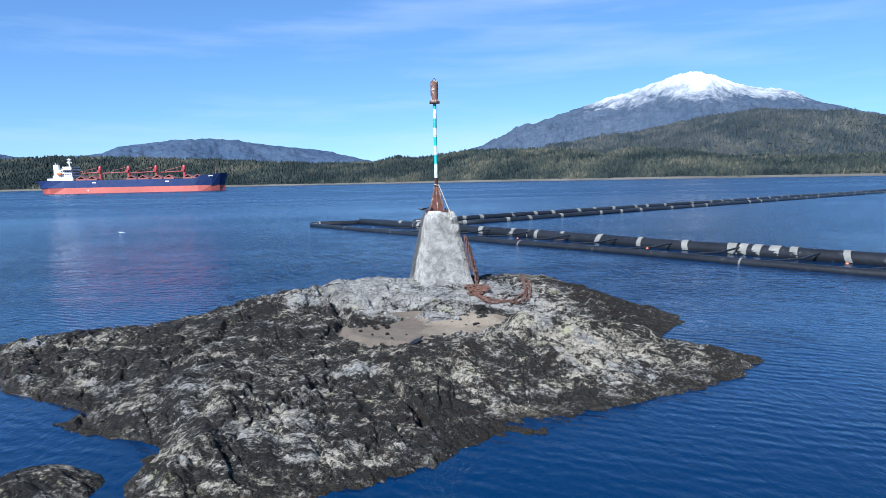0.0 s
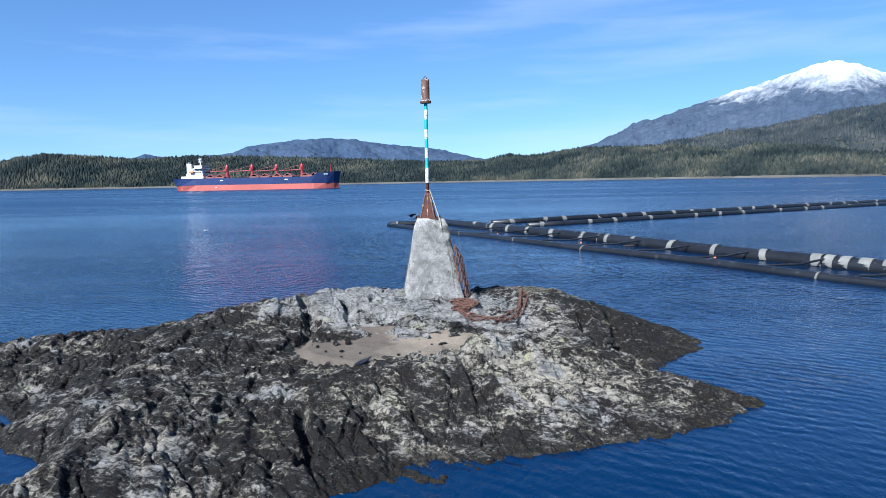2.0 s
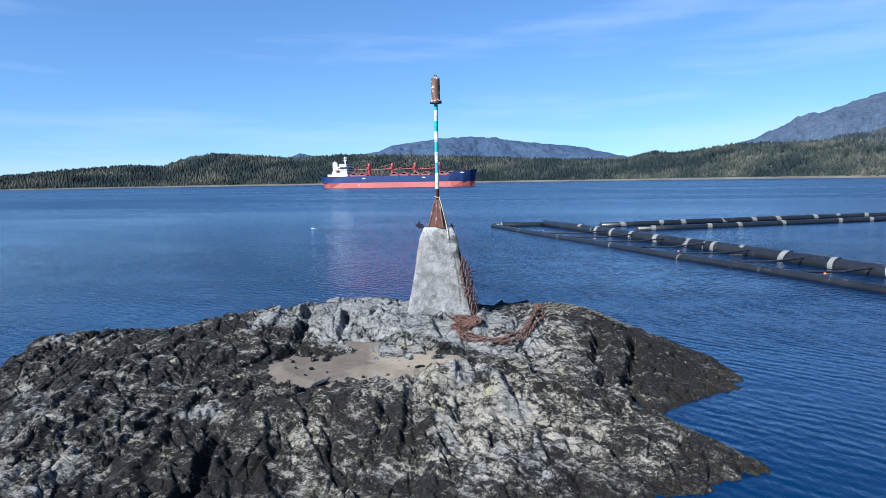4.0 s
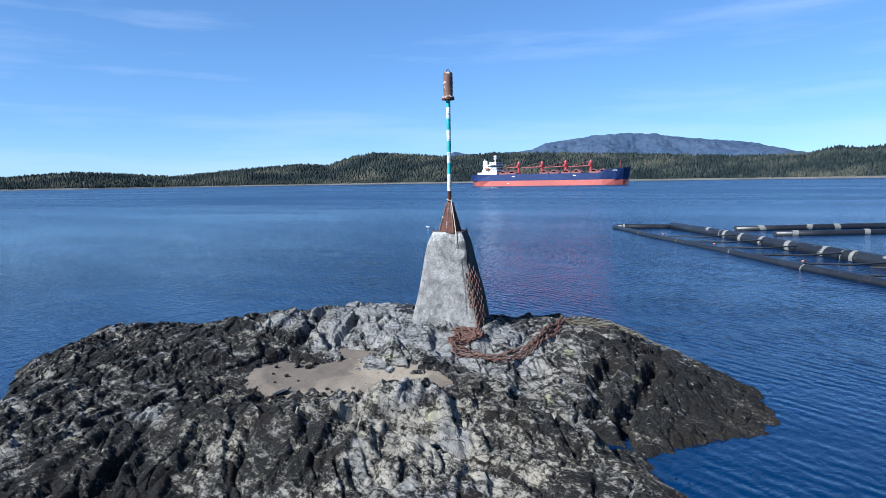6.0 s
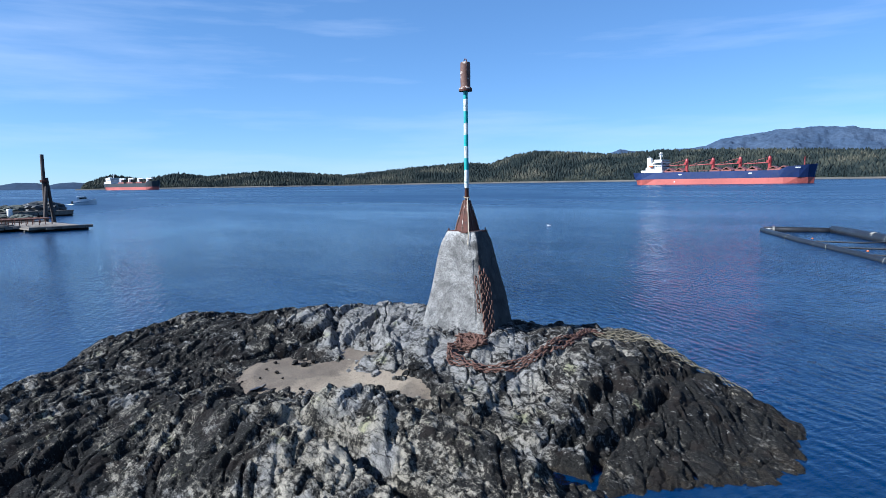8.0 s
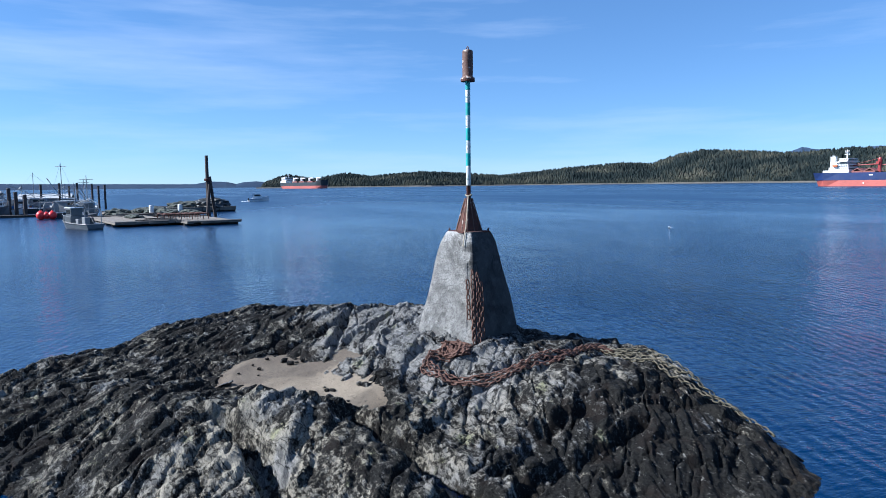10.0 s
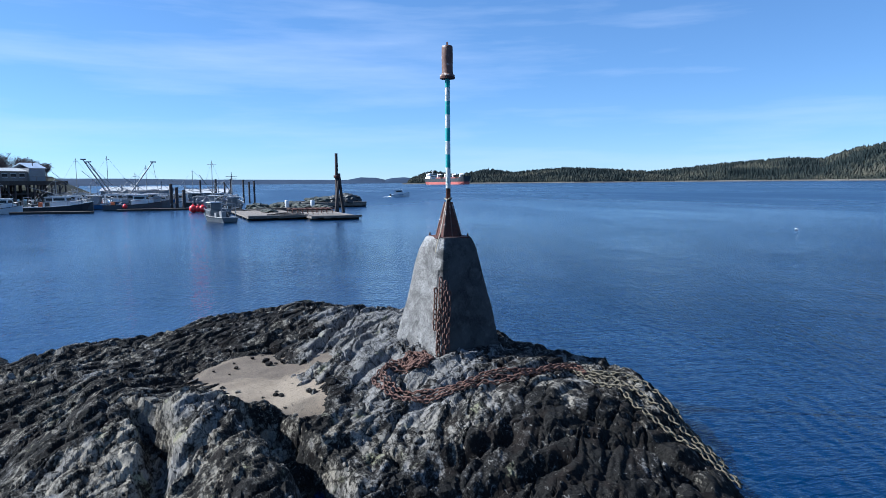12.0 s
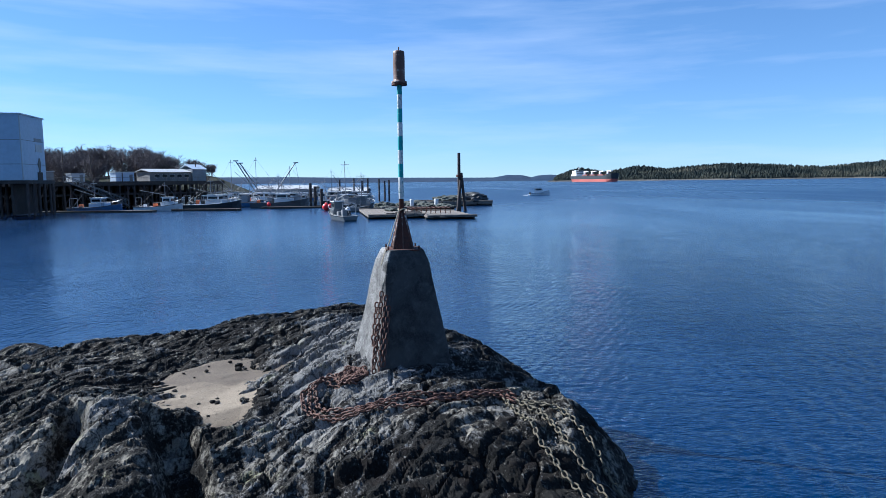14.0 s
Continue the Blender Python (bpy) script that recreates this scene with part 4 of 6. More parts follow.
def booms():
    # near pair, joined by a short pipe at its far end
    boom((28.6, 26.4), (-17.4, 82.6), 0.27, 0.08, [(8.0 + 9.3 * i, 0.12) for i in range(7)], "thin black floating pipe low in the water")
    st = []
    s = 2.0
    rng = random.Random(2)
    while s < 64:
        st.append((s, rng.choice((0.4, 0.5, 0.65))))
        if rng.random() < 0.3:
            st.append((s + 1.2, 0.12))
        s += rng.uniform(2.9, 4.2)
    st += [(16.6, 0.7), (17.8, 0.6), (18.7, 0.6)]
    boom((31.4, 29.4), (-11.3, 85.6), 0.48, 0.22, st, "thick black floating pipe bound with pale straps")
    boom((-17.2, 82.9), (-11.6, 85.4), 0.34, 0.14, [(0.8, 0.2)], "short black pipe closing the end of the boom")
    # far pair, running away over the water
    st = [(2.5 + 4.6 * i + 0.8 * math.sin(i * 2.3), 0.7) for i in range(48)]
    boom((-4.5, 84.2), (178.0, 226.0), 0.36, 0.18, st, "long black floating pipe with pale straps leading away")
    st = [(1.5 + 6.1 * i + 1.2 * math.sin(i * 1.9), 0.6) for i in range(34)]
    boom((0.2, 79.2), (170.0, 214.0), 0.34, 0.15, st, "long black floating pipe with pale straps leading away")
    # tie bars between the near pair
    a0, a1, b0, b1 = Vector((28.6, 26.4, 0.3)), Vector((-17.4, 82.6, 0.3)), Vector((31.4, 29.4, 0.5)), Vector((-11.3, 85.6, 0.5))
    for k in range(11):
        s = 0.06 + 0.072 * k
        bm = bmesh.new()
        tube(bm, [a0.lerp(a1, s + 0.012), (a0.lerp(a1, s) + b0.lerp(b1, s)) / 2 - Vector((0, 0, 0.10)), b0.lerp(b1, s - 0.004)], 0.07, 6)
        tagged(part("tie_pipe", bm, M_PIPE), "thin black tie pipe between two floating pipes", "pipe", "tie pipes of the boom")
    for k in (0.16, 0.33, 0.5, 0.66, 0.80):
        p = a0.lerp(a1, k)
        bm = bmesh.new()
        bmesh.ops.create_icosphere(bm, subdivisions=1, radius=0.10)
        for v in bm.verts:
            v.co.z *= 0.7
        ob = part("marker_float", bm, M_ORANGE, smooth=True)
        ob.matrix_basis = pose(p.x, p.y, 0.49)
        tagged(ob, "small orange marker float on a black pipe", "float", "marker floats")
    # drifting wood
    bm = bmesh.new()
    tube(bm, [(9.0, 57.0, 0.02), (11.0, 57.6, 0.05), (13.2, 57.4, 0.03), (15.4, 58.3, 0.02)], 0.06, 6)
    tagged(part("driftwood", bm, M_LOG), "thin dark branch drifting on the water", "driftwood")


# ---------------------------------------------------------------- ships
def hull_sections(L, B, z0, z1, rows):
    """Rows: (x, half beam at the bottom edge, half beam at the top edge, top lift)."""
    return [[(x, -b0, z0), (x + rake, -b1, z1 + up), (x + rake, b1, z1 + up), (x, b0, z0)] for x, b0, b1, up, rake in rows]


def cargo_ship(m, L, label, detail=True, low=M_RED, high=M_BLUE):
    t = thing("cargo_ship", m, label, "ship")
    k = L / 176.0
    H = 13.2
    lower = [(-2, 2, 7, 0, 0), (6, 9, 12, 0, 0), (22, 14, 14, 0, 0), (150, 14, 14, 0, 0), (162, 9.5, 11, 0, 0), (170, 4.5, 6, 0, 0.4), (174.5, 0.6, 1.0, 0, 0.6)]
    upper = [(-3, 7.5, 10, 0.2, -1.2), (6, 12.2, 13.4, 0.2, 0), (22, 14.1, 14.1, 0, 0), (146, 14.1, 14.1, 0, 0), (152, 13.2, 13.8, 3.2, 0.6), (163, 11, 12.2, 4.2, 1.0), (170, 6.2, 8.5, 5.0, 1.6), (174.8, 1.1, 2.4, 5.6, 2.4)]
    sc = lambda s: [[(x * k, y * k, z * k) for x, y, z in r] for r in s]
    part("lower_hull", loft(sc(hull_sections(L, 28, -1.5, 5.9, lower))), low, t, "salmon red bottom paint above the waterline")
    hull = part("upper_hull", loft(sc(hull_sections(L, 28, 5.9, H, upper))), high, t, "navy blue upper hull")
    for x in (48, 118):
        part("draught_mark", boxes((x * k, (x + 3.4) * k, -14.22 * k, -14.12 * k, 10.2 * k, 11.2 * k)), M_HOUSE, hull)
    part("bow_mark", boxes((160 * k, 165 * k, -12.6 * k, -12.3 * k, 15.2 * k, 15.9 * k)), M_HOUSE, hull, "white letter bars on the bow")
    part("load_mark", boxes((43 * k, 44.2 * k, -14.25 * k, -14.1 * k, 2.4 * k, 3.6 * k)), M_HOUSE, t)
    # deckhouse in tiers, bridge wings, funnel, masts
    house = part("deckhouse", boxes(*[tuple(q * k for q in r) for r in ((6, 30, -13, 13, 13, 15.6), (11, 29, -12, 12, 15.6, 18.4), (14, 28.5, -11.5, 11.5, 18.4, 21.2), (17, 28, -11, 11, 21.2, 24.0))]), M_HOUSE, t, "white stepped deckhouse")
    bridge = part("bridge", boxes(*[tuple(q * k for q in r) for r in ((20, 29, -14.5, 14.5, 24.0, 24.5), (20, 28.5, -12, 12, 24.5, 27.2))]), M_HOUSE, t, "white wheelhouse with open wings")
    for z in (16.6, 19.4, 22.2, 25.4):
        part("window", boxes(tuple(q * k for q in (28.6 if z > 25 else 29.2, 29.3, -10, 10, z, z + 0.9))), M_GLASS, house)
        for x in range(5):
            part("window", boxes(tuple(q * k for q in (18.4 + x * 2, 19.3 + x * 2, -12.15, -11.0, z, z + 0.9))), M_GLASS, house)
    part("funnel", loft([[(x * k, y * k, z * k) for x, y in ((8.5, -2.2), (13, -2.2), (13, 2.2), (8.5, 2.2))] for z in (15.5, 29.5)]), M_HOUSE, t, "white funnel")
    part("funnel_cap", rods(((10 * k, 0, 29 * k), (10 * k, 0, 31.5 * k), 0.7 * k), ((11.6 * k, 0, 29 * k), (11.6 * k, 0, 30.8 * k), 0.5 * k)), M_GREY, t)
    part("lifeboat", boxes(tuple(q * k for q in (15, 19.5, -14.3, -12.0, 19.2, 21.2)), bevel=0.5 * k), M_ORANGE, t, "orange lifeboat")
    part("radar_mast", rods(((23 * k, 0, 27 * k), (23 * k, 0, 36 * k), 0.75 * k, 0.45 * k), ((23 * k, -3.4 * k, 33 * k), (23 * k, 3.4 * k, 33 * k), 0.35 * k), ((20.6 * k, 0, 31.5 * k), (25.4 * k, 0, 31.5 * k), 0.4 * k), ((21 * k, 0, 34.6 * k), (25 * k, 0, 34.6 * k), 0.35 * k)), M_HOUSE, t)
    # hatches, each with its covers folded up like a tent
    for x in (36, 46.5, 84, 95.5, 109, 120.5, 139.5, 149):
        bm = bmesh.new()
        for s in (-1, 1):
            v = [bm.verts.new(p) for p in ((x * k, -10 * k, 17.6 * k), (x * k, 10 * k, 17.6 * k), ((x + s * 5.2) * k, 10 * k, 14.6 * k), ((x + s * 5.2) * k, -10 * k, 14.6 * k))]
            w = [bm.verts.new(q.co - Vector((0, 0, 0.8 * k))) for q in v]
            bm.faces.new(v), bm.faces.new(w[::-1])
            for i in range(4):
                j = (i + 1) % 4
                bm.faces.new((v[i], v[j], w[j], w[i]))
        part("hatch_cover", bm, M_HATCH, t, "brown-red hatch cover folded up")
        part("hatch_coaming", boxes(tuple(q * k for q in (x - 5, x + 5, -10.2, 10.2, 13.2, 14.7))), M_HATCH, t)
    for x in (52, 79.5, 106.5, 134.5):
        cr = part("crane", lathe([(1.9 * k, 13 * k), (1.5 * k, 22.6 * k), (1.9 * k, 22.8 * k), (1.9 * k, 25.6 * k), (1.1 * k, 27.6 * k)], 10), M_CRANE, t, "red deck crane")
        cr.location = (x * k, 0, 0)
        part("cab", boxes(tuple(q * k for q in (-2.6, 0, -2.4, 2.4, 20.8, 23.6))), M_CRANE, cr)
        part("jib", rods(((-1 * k, -1.2 * k, 21.2 * k), (-25.2 * k, -0.5 * k, 20.2 * k), 0.55 * k, 0.35 * k), ((-1 * k, 1.2 * k, 21.2 * k), (-25.2 * k, 0.5 * k, 20.2 * k), 0.55 * k, 0.35 * k), ((0, 0, 26.8 * k), (-24 * k, 0, 20.6 * k), 0.14 * k), seg=6), M_CRANE, cr)
    part("fore_mast", rods(((166 * k, 0, 17 * k), (166 * k, 0, 26 * k), 0.5 * k, 0.25 * k), ((166 * k, -2 * k, 23 * k), (166 * k, 2 * k, 23 * k), 0.2 * k)), M_CRANE, t)
    part("rail", rods(*[((x * k, -13.9 * k, 13.2 * k), (x * k, -13.9 * k, 14.3 * k), 0.10 * k) for x in range(28, 146, 6)], ((28 * k, -13.9 * k, 14.3 * k), (146 * k, -13.9 * k, 14.3 * k), 0.10 * k), seg=5), M_HATCH, t)
    return t


def tanker(m, label):
    t = thing("cargo_ship", m, label, "ship")
    L = 150
    rows0 = [(0, 4, 8, 0, 0), (10, 11, 12, 0, 0), (25, 12.5, 12.5, 0, 0), (130, 12.5, 12.5, 0, 0), (142, 6, 8, 0, 0.6), (149, 0.8, 1.4, 0, 1)]
    rows1 = [(-1, 8, 9.5, 0, -1), (10, 12, 12.4, 0, 0), (25, 12.6, 12.6, 0, 0), (126, 12.6, 12.6, 0, 0), (134, 11, 12, 3.5, 0.8), (142, 8.2, 9.6, 4.2, 1.4), (149.4, 1.5, 3, 5, 2.6)]
    part("lower_hull", loft(hull_sections(L, 25, -1, 5.6, rows0)), M_RED, t, "red bottom paint")
    part("upper_hull", loft(hull_sections(L, 25, 5.6, 12.5, rows1)), M_BOATK, t, "dark upper hull")
    part("deckhouse", boxes((6, 26, -12, 12, 12.5, 16), (9, 25, -11, 11, 16, 20), (11, 24, -12.4, 12.4, 20, 23.5)), M_HOUSE, t, "white deckhouse")
    for z in (17.2, 21.3):
        part("window", boxes((25.1 if z < 20 else 24.1, 25.3, -10, 10, z, z + 1)), M_GLASS, t)
    part("funnel", boxes((5, 10, -2.5, 2.5, 16, 25), bevel=0.4), M_HOUSE, t)
    part("radar_mast", rods(((18, 0, 23), (18, 0, 31), 0.6), ((18, -3, 28), (18, 3, 28), 0.3)), M_HOUSE, t)
    for x in (40, 66, 94, 120):
        part("crane", boxes((x - 1.6, x + 1.6, -1.8, 1.8, 12.5, 22), (x - 2, x + 13, -1.6, 1.6, 20.4, 22.4)), M_HOUSE, t, "white deck crane")
        part("hatch_cover", boxes((x + 4, x + 21, -9, 9, 12.5, 15.2)), M_HATCH, t)
    return t


def ships():
    stern, bow = Vector((-359.6, 592.7, 0)), Vector((-207, 621, 0))
    rz = math.degrees(math.atan2(bow.y - stern.y, bow.x - stern.x))
    cargo_ship(pose(*stern, 0, 0, rz), (bow - stern).length - 1, "navy and red bulk carrier at anchor with red deck cranes")
    tanker(pose(-1420, 372, 0, 0, 0, 20), "distant red and dark cargo ship with white deckhouse at anchor")


# ---------------------------------------------------------------- far land
def curve(rows, a):
    return np.interp(a, [r[0] for r in rows], [r[1] for r in rows])


SHORE_D = [(-80, 1750), (-70, 1750), (-63, 1750), (-55, 1950), (-45, 1900), (-34, 1750), (-20, 1500), (-6, 1380), (5, 1200), (14, 1080), (22, 1000), (33, 880), (60, 800)]
WOOD_EL = [(-77.6, 0.0), (-77.0, 0.42), (-75.3, 0.95), (-73.0, 0.62), (-70.4, 1.02), (-68.2, 0.78), (-64.0, 1.1), (-60, 0.92), (-57.1, 0.72), (-54.8, 0.92), (-51.2, 1.3), (-47, 1.62), (-44.7, 1.5), (-42.6, 2.25), (-40.8, 2.52), (-37.5, 2.35), (-34, 2.1), (-30.7, 2.35), (-26.7, 2.3), (-18.4, 2.0), (-11.2, 1.62), (-6.4, 1.6), (-4.5, 2.1), (-2.6, 1.95), (1.8, 2.5), (9.9, 2.45), (13.3, 1.9), (14.9, 2.35), (19, 2.05), (23, 1.35), (33, 1.15), (60, 1.2)]


def far_woods():
    eye = 5.5
    az = np.arange(-77.7, 58, 0.10)
    D, E = curve(SHORE_D, az), curve(WOOD_EL, az)
    top = np.maximum(eye + (D + 330) * np.tan(np.radians(E)) - 8, 2.5)
    prof = [(-14, -1.5, 0), (0, 0.6, 0), (8, 2.4, 0.02), (60, 2.5, 0.24), (140, 2.5, 0.5), (230, 2.5, 0.78), (330, 2.5, 1.0), (430, 2.5, 0.9), (700, 0, 0.2), (900, -2, 0)]
    rows = []
    for k, (dd, lift, fr) in enumerate(prof):
        dist = D + dd + (0 if k > 2 else 8 * fbm(az * 1.7, az * 0, 3, 4))
        h = lift + fr * np.maximum(top - 2.5, 0) * (1 + (0.35 * fbm(az * 0.5, np.full_like(az, k * 1.3), 8, 4) if 2 < k < 6 else 0))
        rows.append(np.stack([dist * np.sin(np.radians(az)), dist * np.cos(np.radians(az)), h], -1))
    v = np.concatenate(rows)
    f = grid_faces(len(az), len(prof))
    split = (len(az) - 1) * 2
    a, b = compact(v, f[:split])
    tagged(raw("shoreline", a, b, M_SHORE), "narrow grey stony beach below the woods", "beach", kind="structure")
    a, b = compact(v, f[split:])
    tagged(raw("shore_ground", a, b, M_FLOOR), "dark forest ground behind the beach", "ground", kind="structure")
    # conifers, each two stacked cones
    rng = np.random.default_rng(5)
    n = 60000
    ta = rng.uniform(-77.2, 57, n)
    td = 10 + 345 * rng.random(n) ** 1.25
    Dt = curve(SHORE_D, ta)
    tt = np.maximum(eye + (Dt + 330) * np.tan(np.radians(curve(WOOD_EL, ta))) - 8, 2.5)
    fr = np.interp(td, [8, 60, 140, 230, 330, 430], [0.02, 0.24, 0.5, 0.78, 1.0, 0.9])
    g = 1.5 + fr * np.maximum(tt - 2.5, 0)
    h = (5.0 + 6.5 * rng.random(n) ** 2.0) * np.clip(0.55 + td / 180, 0.55, 1.05) * np.clip(0.55 + curve(WOOD_EL, ta) * 0.8, 0.5, 1.25)
    bx, by = (Dt + td) * np.sin(np.radians(ta)), (Dt + td) * np.cos(np.radians(ta))
    seg = 5
    vs, fs = [], []
    per = 2 * (seg + 1)
    ang = math.tau * np.arange(seg) / seg
    rot = rng.uniform(0, math.tau, n)
    broad = np.where(rng.random(n) < 0.6, 2.1, 1.25)
    out = np.zeros((n, per, 3))
    for tier, (z0, z1, r) in enumerate(((0.02, 0.75, 0.26), (0.40, 1.0, 0.18))):
        for i in range(seg):
            j = rng.uniform(0.75, 1.25, n)
            rr = r * h * j * broad
            out[:, tier * (seg + 1) + i] = np.stack([bx + rr * np.cos(ang[i] + rot), by + rr * np.sin(ang[i] + rot), g + h * z0], -1)
        lean = rng.uniform(-0.03, 0.03, n) * h
        out[:, tier * (seg + 1) + seg] = np.stack([bx + lean, by + lean, g + h * z1], -1)
    base = (np.arange(n) * per)[:, None]
    tri = np.array([(t * (seg + 1) + i, t * (seg + 1) + (i + 1) % seg, t * (seg + 1) + seg) for t in range(2) for i in range(seg)])
    F = (base[:, :, None] + tri[None]).reshape(-1, 3)
    # tie both tiers of a tree into one island by a shared sliver
    F = np.concatenate([F, (base + np.array([[seg, seg + 1, seg + 3]])).reshape(-1, 3)])
    tagged(raw("conifer_wood", out.reshape(-1, 3), F, M_FOREST), "dense dark green conifer woods along the far shore", "woods", kind="stuff")


def ridge(name, label, rows, dist, depth, foot, material, seed, rough, a0, a1, step=0.08, nd=26, trees=0):
    """A hill whose skyline, seen from the islet, has the heights of rows (bearing, elevation)."""
    az = np.arange(a0, a1, step)
    crest = np.maximum(5.5 + (dist + depth) * np.tan(np.radians(curve(rows, az))), 1.0)
    v = []
    for k in range(nd + 1):
        s = k / nd
        dd = dist + depth * s * 1.25
        up = np.sin(min(1.0, s * 1.25) * math.pi / 2) ** 1.15 if s <= 0.8 else 1 - (s - 0.8) * 2.2
        x, y = dd * np.sin(np.radians(az)), dd * np.cos(np.radians(az))
        n = fbm(x / 420, y / 420, seed, 5, 0.6) * rough * 1.8 + fbm(x / 60, y / 60, seed + 5, 3, 0.6) * rough * 0.35
        z = foot + (crest - foot) * up + n * math.sin(min(1, s * 1.25) * math.pi) + fbm(x / 30, y / 30, seed + 9, 3) * rough * 0.12 * (s > 0)
        v.append(np.stack([x, y, z], -1))
    tagged(raw(name, np.concatenate(v), grid_faces(len(az), nd + 1), material), label, "mountain" if "mount" in name else "hill", kind="structure")
    if trees:
        # clumped treetops over the slope, each a leaning cone
        rng = np.random.default_rng(seed)
        g = np.array(v)
        i, j = rng.integers(0, len(az) - 1, trees), rng.integers(0, int(nd * 0.82), trees)
        fu, fv = rng.random((trees, 1)), rng.random((trees, 1))
        at = (g[j, i] * (1 - fu) + g[j, i + 1] * fu) * (1 - fv) + (g[j + 1, i] * (1 - fu) + g[j + 1, i + 1] * fu) * fv
        h = 5 + 8 * rng.random(trees) ** 1.8
        out = np.zeros((trees, 6, 3))
        for q in range(5):
            r = h * 0.55 * rng.uniform(0.7, 1.3, trees)
            out[:, q] = at + np.stack([r * math.cos(q * 1.2566), r * math.sin(q * 1.2566), -1.0 + 0 * r], -1)
        out[:, 5] = at + np.stack([rng.uniform(-1, 1, trees), rng.uniform(-1, 1, trees), h], -1)
        tri = np.array([(q, (q + 1) % 5, 5) for q in range(5)])
        F = ((np.arange(trees) * 6)[:, None, None] + tri[None]).reshape(-1, 3)
        tagged(raw("hill_wood", out.reshape(-1, 3), F, M_UPWOOD), "dense olive and brown woods covering the ridge, tinted with painted haze", "woods", kind="stuff")


def far_hills():
    ridge("wooded_hill", "wooded hill far behind the shore, blue-grey with painted haze", [(-38, 1.2), (-34, 2.2), (-31.9, 2.2), (-27.5, 2.5), (-26.3, 3.0), (-23.5, 3.3), (-21.1, 3.62), (-19, 3.45), (-17, 3.25), (-13, 2.85), (-9.7, 2.4), (-6.7, 1.6), (-3, 0.6)], 2700, 800, 0, M_HILL, 3, 60, -40, -2)
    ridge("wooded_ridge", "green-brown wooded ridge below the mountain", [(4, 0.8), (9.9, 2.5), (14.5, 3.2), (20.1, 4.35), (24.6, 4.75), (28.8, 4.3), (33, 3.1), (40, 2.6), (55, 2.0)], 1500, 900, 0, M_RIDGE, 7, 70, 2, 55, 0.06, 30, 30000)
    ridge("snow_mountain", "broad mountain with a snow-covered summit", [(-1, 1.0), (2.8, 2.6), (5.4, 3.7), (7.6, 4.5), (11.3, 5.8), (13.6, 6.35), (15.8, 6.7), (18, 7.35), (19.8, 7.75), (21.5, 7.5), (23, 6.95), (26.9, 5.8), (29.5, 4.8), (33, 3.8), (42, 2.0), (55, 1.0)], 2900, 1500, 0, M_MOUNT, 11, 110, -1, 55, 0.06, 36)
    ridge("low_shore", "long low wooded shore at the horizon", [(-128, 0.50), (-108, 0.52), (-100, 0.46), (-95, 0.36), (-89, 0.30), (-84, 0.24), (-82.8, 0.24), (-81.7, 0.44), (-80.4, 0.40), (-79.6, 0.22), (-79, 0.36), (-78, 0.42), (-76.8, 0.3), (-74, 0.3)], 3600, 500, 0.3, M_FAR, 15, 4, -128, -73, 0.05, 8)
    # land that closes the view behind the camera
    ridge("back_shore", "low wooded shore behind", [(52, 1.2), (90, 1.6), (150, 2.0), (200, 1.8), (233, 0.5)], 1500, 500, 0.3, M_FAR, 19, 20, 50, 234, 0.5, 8)


